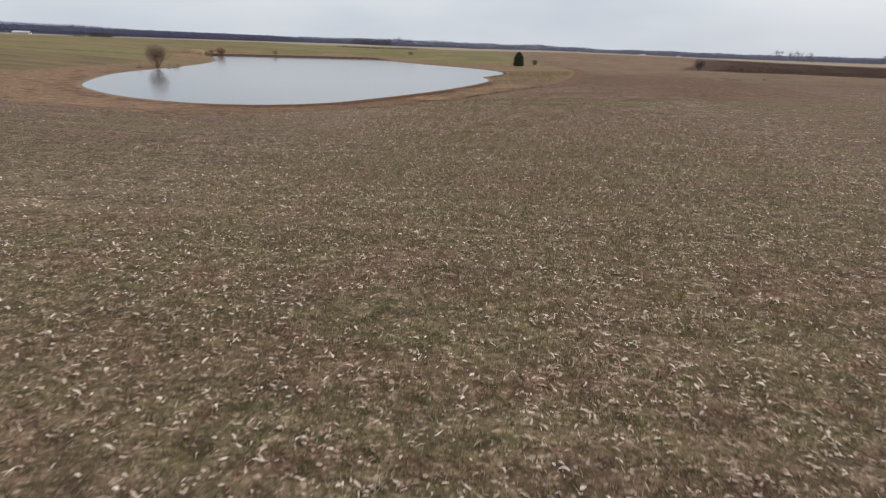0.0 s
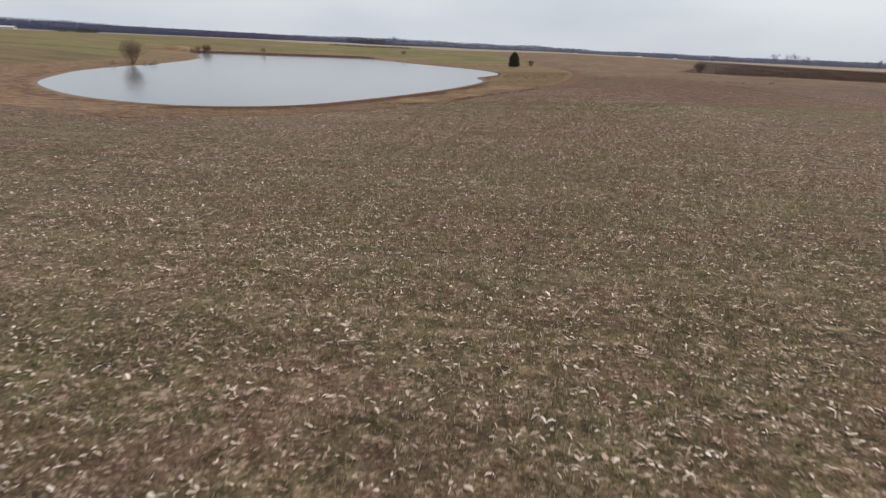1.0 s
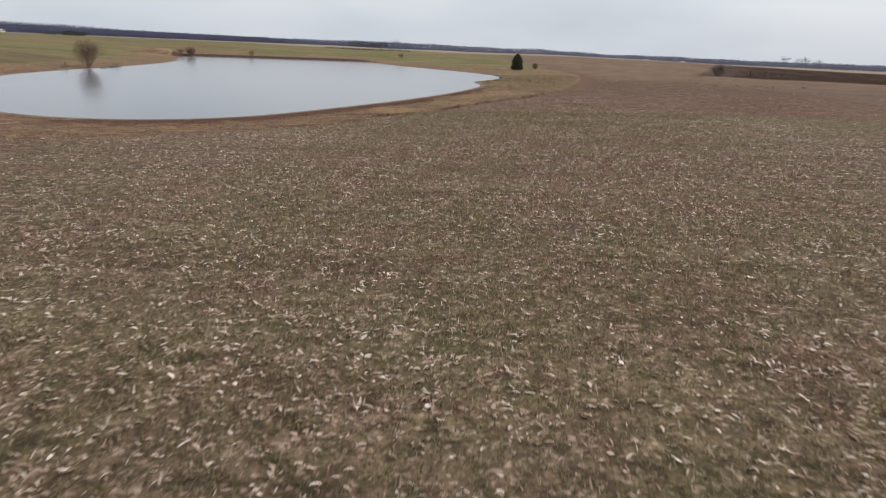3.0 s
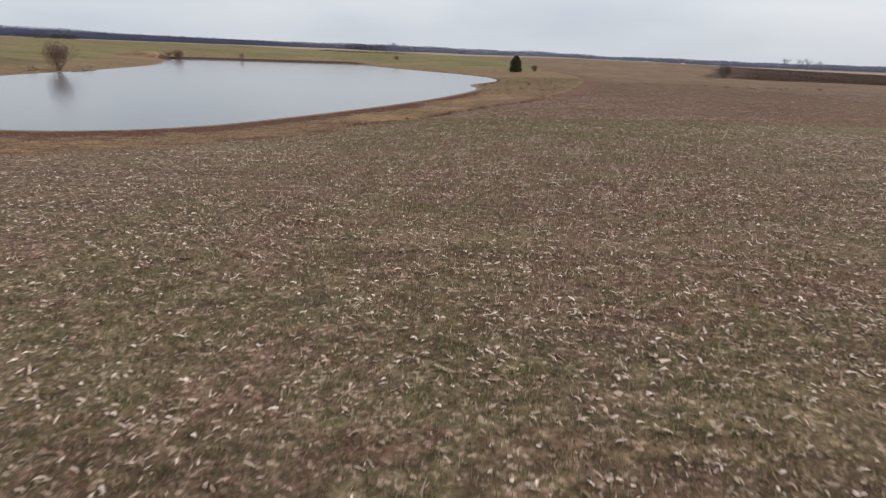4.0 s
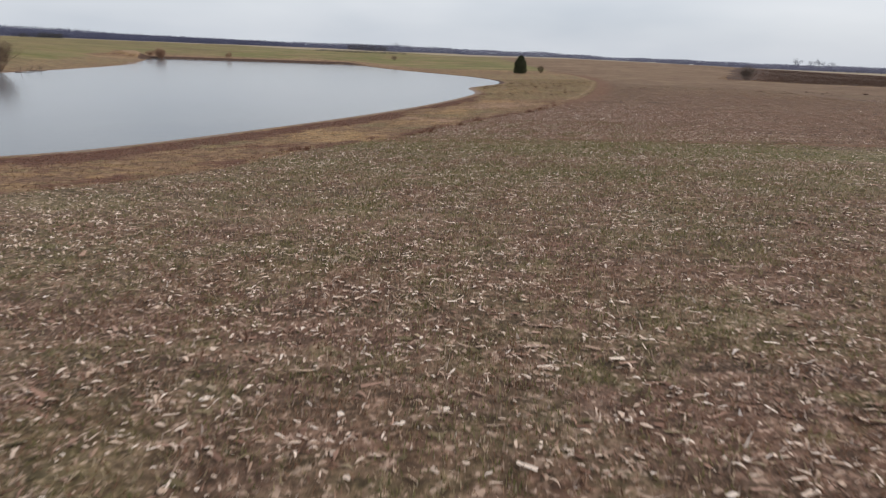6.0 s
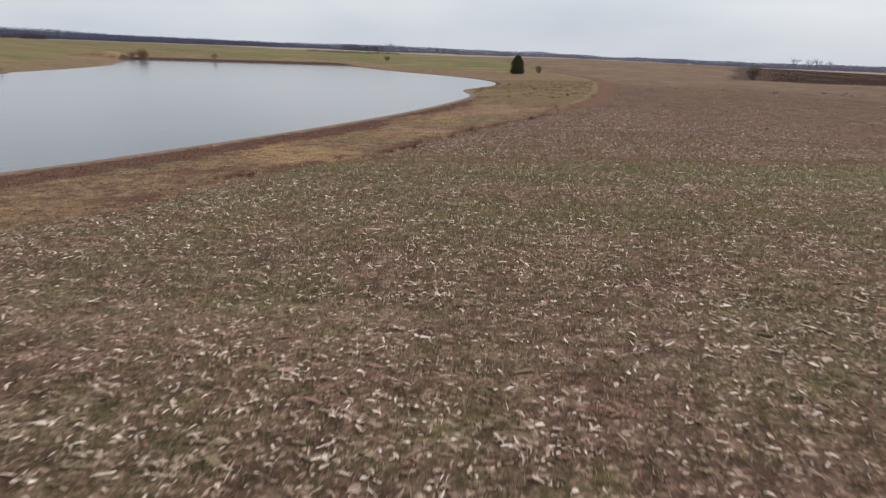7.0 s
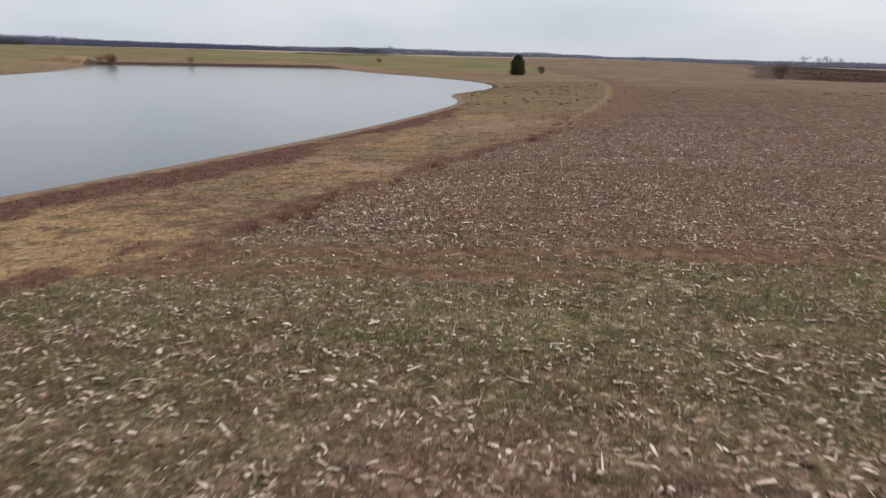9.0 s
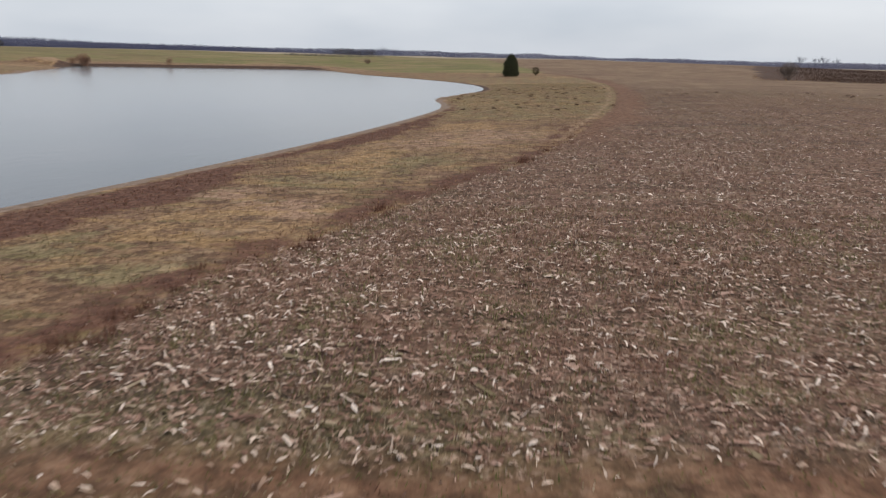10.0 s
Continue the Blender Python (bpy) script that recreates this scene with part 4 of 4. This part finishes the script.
def evergreen(name, x, y, tall, wide, label, clumps=900, leaf=M_NEEDLE, round_top=False):
    base = new(name)
    base.matrix_basis = pose(x, y, height(x, y) - 0.05)
    bm = bmesh.new()
    tube(bm, (0, 0, -0.2), (0.05, 0, tall * 0.5), 0.03 * tall, 0.02 * tall, 8)
    tube(bm, (0.05, 0, tall * 0.5), (0, 0.05, tall * 0.93), 0.02 * tall, 0.006 * tall, 8)
    part("trunk", bm, M_BARK, base)
    for _ in range(16):
        bm = bmesh.new()
        h, a = random.uniform(0.08, 0.8), random.uniform(0, 6.283)
        r = 0.42 * wide * math.sqrt(max(0.05, 1 - h))
        grow(bm, (0, 0, h * tall), (math.cos(a), math.sin(a), 0.45), r, 0.008 * tall, 1)
        part("limb", bm, M_BARK, base)
    bm = bmesh.new()
    for _ in range(clumps):
        h, a = random.random() ** 0.9, random.uniform(0, 6.283)
        edge = 0.5 * wide * min(1.0, 0.88 + 1.2 * h) * max(0.02, 1 - max(0.0, (h - 0.08) / 0.92) ** 3.0) ** 0.62 * (1 + 0.06 * math.sin(3 * a + 9 * h) + 0.05 * math.sin(7 * a + 4))
        if round_top:
            h = 0.2 + 0.75 * h
            edge = 0.5 * wide * math.sqrt(max(0.03, 1 - ((h - 0.58) / 0.42) ** 2)) * (1 + 0.12 * math.sin(3 * a + 5 * h))
        r = edge * random.uniform(0.5, 0.93)
        sprays(bm, (r * math.cos(a), r * math.sin(a), 0.12 + h * tall * 0.95), 0.085 * tall * (1.15 - 0.5 * h), 16)
    part("crown", bm, leaf, base)
    return tagged(base, label, "tree")


def far_tree(rand, tall, wide, pieces, bare):
    """Loose triangles of one far tree, on a thin trunk, base at the origin."""
    k = np.arange(pieces)
    h = rand.uniform(0.10 if bare else 0.04, 0.94, pieces)
    a = rand.uniform(0, 6.283, pieces)
    r = 0.5 * wide * np.sqrt(np.clip(1 - (2 * h - 0.95) ** 2, 0.05, 1)) * np.sqrt(rand.random(pieces))
    c = np.stack([r * np.cos(a), r * np.sin(a), h * tall * (0.9 + 0.1 * np.cos(a + tall))], 1)
    s = tall * (0.15 if bare else 0.13)
    s = min(s, 2.2)
    tri = c[:, None] + rand.normal(0, s * 0.45, (pieces, 3, 3)) * np.array([1.9, 0.5, 0.45])
    trunk = np.array([[[-0.02 * tall, 0, -0.5], [0.02 * tall, 0, -0.5], [0, 0, 0.4 * tall]]])
    return np.concatenate([tri, trunk]).reshape(-1, 3)


def woods(name, spots, material, label, pieces, bare=True, seed=3):
    rand = np.random.default_rng(seed)
    out = []
    for x, y, tall, wide in spots:
        out.append(far_tree(rand, tall, wide, pieces, bare) + np.array([x, y, height(x, y) - 0.3]))
    verts = np.concatenate(out)
    return tagged(link_arrays(name, verts, np.arange(len(verts)).reshape(-1, 3), material), label, "woods", kind="stuff")


evergreen("cedar_tree", -4.4, 393, 8.4, 6.2, "dense dark green cedar standing on short grass")
evergreen("cedar_shrub", 5.5, 393, 3.6, 3.2, "small rounded olive shrub beside the cedar", 240, M_OLIVE, True)
bare_bush("bare_bush", -150.5, 243, 9.8, 9.4, 14, "tall leafless brown bush at the water's edge", 3, 0.07, M_TWIG, 42)
bare_bush("bare_bush", -217, 429, 6.4, 8.0, 12, "leafless reddish bush on the spoil heap", 3, 0.09, M_REDTWIG, 60)
bare_bush("bare_bush", -225, 432, 3.4, 7.0, 9, "low spreading reddish bush behind the spoil heap", 2, 0.07, M_REDTWIG, 40)
bare_bush("bare_bush", 107.5, 410, 7.2, 9.0, 16, "leafless grey bush among tall dark weeds", 3, 0.07, M_GREYTWIG, 40)
bare_bush("bare_bush", -187, 455, 3.6, 4.5, 7, "low leafless reddish bush on the far bank", 2, 0.07, M_REDTWIG)
bare_bush("low_bush", -98, 532, 3.2, 5.2, 9, "small dark brown bush behind the far bank", 2, 0.07, M_TWIG, 45)


def treetops(x):
    """How high the far woods' tops stand above the water."""
    xs = (-2500, -1800, -1500, -1400, -1260, -1215, -1160, -1090, -980, -810, -690, -575, -460, -300, -195, -50, 30, 100, 230, 300, 500, 640, 770, 860, 1900)
    zs = (40, 40, 37.5, 34.5, 34.8, 31.5, 27.5, 26, 25, 23.2, 21.6, 20.8, 22.2, 22.6, 20.6, 18.6, 20.4, 17.4, 13.2, 15.6, 13.2, 13.2, 14.6, 14.8, 15)
    return float(np.interp(x, xs, zs))


def treeline():
    rand = np.random.default_rng(12)
    spots = []
    for x in np.arange(-2500, 1900, 3.6):
        for row in range(6):
            y = 1600 + row * 28 + rand.uniform(-14, 14)
            tall = (treetops(x + 10 * math.sin(y)) - height(x, y)) * rand.uniform(0.95, 1.05) + 0.8 * math.sin(x / 19 + 1)
            spots.append((x + rand.uniform(-3, 3), y, tall, 22 * rand.uniform(0.9, 1.3)))
    # painted haze: bluer towards the west, paler towards the east
    woods("treeline", [p for p in spots if -620 <= p[0] < -150], M_WOODS, "long belt of bare winter woods in a painted haze tint", 34)
    woods("treeline", [p for p in spots if p[0] >= -150], M_HAZEWOODS, "belt of distant winter woods paled by painted haze", 34)
    woods("treeline", [p for p in spots if p[0] < -620], M_BLUEWOODS, "winter woods on a low hill, blued by painted haze", 34)
    dark = [(x + rand.uniform(-2, 2), 1575 + rand.uniform(-8, 8), rand.uniform(19, 20.5) * (1 - ((x + 394) / 62) ** 4 * 0.4), 12) for x in np.arange(-442, -344, 3)]
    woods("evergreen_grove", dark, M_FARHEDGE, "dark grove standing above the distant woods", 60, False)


treeline()


def hedge(x0, x1, y, tall, step, label, material, gaps=0.0, seed=1, sway=6.0):
    rand = np.random.default_rng(seed)
    spots = [(x + rand.uniform(-1, 1), y + rand.uniform(-sway, sway), tall * rand.uniform(0.6, 1.1), tall * rand.uniform(0.9, 1.5)) for x in np.arange(x0, x1, step) if rand.random() > gaps]
    woods("hedge", spots, material, label, 80, False, seed)


hedge(-482, -467, 620, 4.2, 0.8, "short dark hedge on the pasture's crest", M_HEDGE, 0, 2)
hedge(-462, -434, 624, 5.8, 0.8, "dark clump of hedge on the pasture's crest", M_HEDGE, 0, 3)
hedge(-195, -112, 640, 2.5, 0.7, "low dark brush row across the pasture", M_HEDGE, 0.1, 4, 2.0)
# from here on the hedges carry the painted haze tint
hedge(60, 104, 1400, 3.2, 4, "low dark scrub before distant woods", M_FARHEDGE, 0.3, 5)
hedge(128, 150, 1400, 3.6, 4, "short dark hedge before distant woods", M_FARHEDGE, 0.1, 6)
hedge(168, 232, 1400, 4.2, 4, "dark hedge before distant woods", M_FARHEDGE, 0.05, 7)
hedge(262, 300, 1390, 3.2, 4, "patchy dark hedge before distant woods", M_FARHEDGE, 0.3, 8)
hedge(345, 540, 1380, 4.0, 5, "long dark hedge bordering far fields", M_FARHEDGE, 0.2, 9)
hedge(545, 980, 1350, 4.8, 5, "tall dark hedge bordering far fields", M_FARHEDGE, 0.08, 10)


def tall_bare_tree(x, y, tall):
    base = new("bare_tree")
    base.matrix_basis = pose(x, y, height(x, y) - 0.3)
    bm = bmesh.new()
    tube(bm, (0, 0, 0), (0.1, 0, tall * 0.45), 0.45, 0.3, 6)
    # trunk and limbs share the woods' painted haze tint
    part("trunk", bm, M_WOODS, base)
    for k in range(7):
        bm = bmesh.new()
        a = k * 0.9 + random.uniform(0, 0.5)
        grow(bm, (0.1, 0, tall * random.uniform(0.3, 0.45)), (0.8 * math.cos(a), 0.8 * math.sin(a), 1.1), tall * 0.42, 0.24, 3, 0.55)
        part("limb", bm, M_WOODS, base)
    tagged(base, "tall leafless tree rising over a far hedge", "tree", "far bare trees")


for bx, by, bt in ((528, 1420, 19), (556, 1420, 17), (572, 1425, 19), (596, 1425, 16), (742, 1430, 16), (-322, 1560, 20), (-290, 1560, 15)):
    tall_bare_tree(bx, by, bt)


def barn(x, y, turn, long, deep, tall, label):
    base = new("barn")
    base.matrix_basis = pose(x, y, height(x, y) - 0.2, 0, 0, turn)
    for name, cx, cy, sx, sy in (("wall", 0, -deep / 2, long, 0.2), ("wall", 0, deep / 2, long, 0.2), ("end_wall", -long / 2 + 0.1, 0, 0.2, deep - 0.2), ("end_wall", long / 2 - 0.1, 0, 0.2, deep - 0.2)):
        bm = bmesh.new()
        bmesh.ops.create_cube(bm, size=1, matrix=Matrix.Translation((cx, cy, tall / 2)) @ Matrix.Diagonal((sx, sy, tall, 1)))
        part(name, bm, M_WALL, base)
    for side in (-1, 1):
        bm = bmesh.new()
        low, high = (side * (deep / 2 + 0.5), tall - 0.1), (0, tall + deep * 0.25)
        ring = []
        for u in (-long / 2 - 0.4, long / 2 + 0.4):
            ring.append([bm.verts.new((u, low[0], low[1])), bm.verts.new((u, high[0], high[1])), bm.verts.new((u, high[0], high[1] + 0.2)), bm.verts.new((u, low[0], low[1] + 0.2))])
        for k in range(4):
            bm.faces.new((ring[0][k], ring[0][(k + 1) % 4], ring[1][(k + 1) % 4], ring[1][k]))
        bm.faces.new(ring[0])
        bm.faces.new(ring[1])
        bmesh.ops.recalc_face_normals(bm, faces=bm.faces)
        part("roof", bm, M_ROOF, base)
    tagged(base, label, "barn", "distant farm buildings")


barn(-612, 705, 8, 20, 7, 1.9, "long low white barn with a pale metal roof")
barn(-634, 722, -4, 8, 6, 2.2, "small white shed with a pale metal roof")
barn(246, 1395, 0, 11, 6, 1.8, "white farmhouse-sized shed far across the fields")
barn(318, 1385, 10, 7, 5, 1.8, "small white shed between far hedges")
barn(112, 1405, 5, 8, 5, 1.6, "small pale shed between far hedges")


def driftwood(x, y, turn, long, thick, label):
    base = new("driftwood")
    base.matrix_basis = pose(x, y, max(height(x, y), 0) + thick * 0.5, 0, 0, turn)
    bm = bmesh.new()
    p = Vector((-long / 2, 0, 0))
    for k in range(5):
        q = p + Vector((long / 5, random.gauss(0, 0.12), random.gauss(0, 0.05)))
        tube(bm, p, q, thick * (1 - 0.13 * k), thick * (1 - 0.13 * (k + 1)), 7)
        p = q
    part("log", bm, M_BARK, base)
    for k in range(3):
        bm = bmesh.new()
        grow(bm, (-long / 2 + long * (0.3 + 0.2 * k), 0, 0), (0.6, random.choice((-0.8, 0.8)), 0.8), 1.4, thick * 0.35, 1)
        part("branch", bm, M_BARK, base)
    tagged(base, label, "driftwood", "driftwood by the bush")


driftwood(-146.5, 247.5, 62, 5.0, 0.19, "dark weathered log lying along the waterline")
driftwood(-149.8, 256.5, 76, 5.0, 0.2, "dark branchy log half in the shallows")
driftwood(-152.5, 235.0, 100, 6.0, 0.2, "dark fallen branch beside a bare bush")
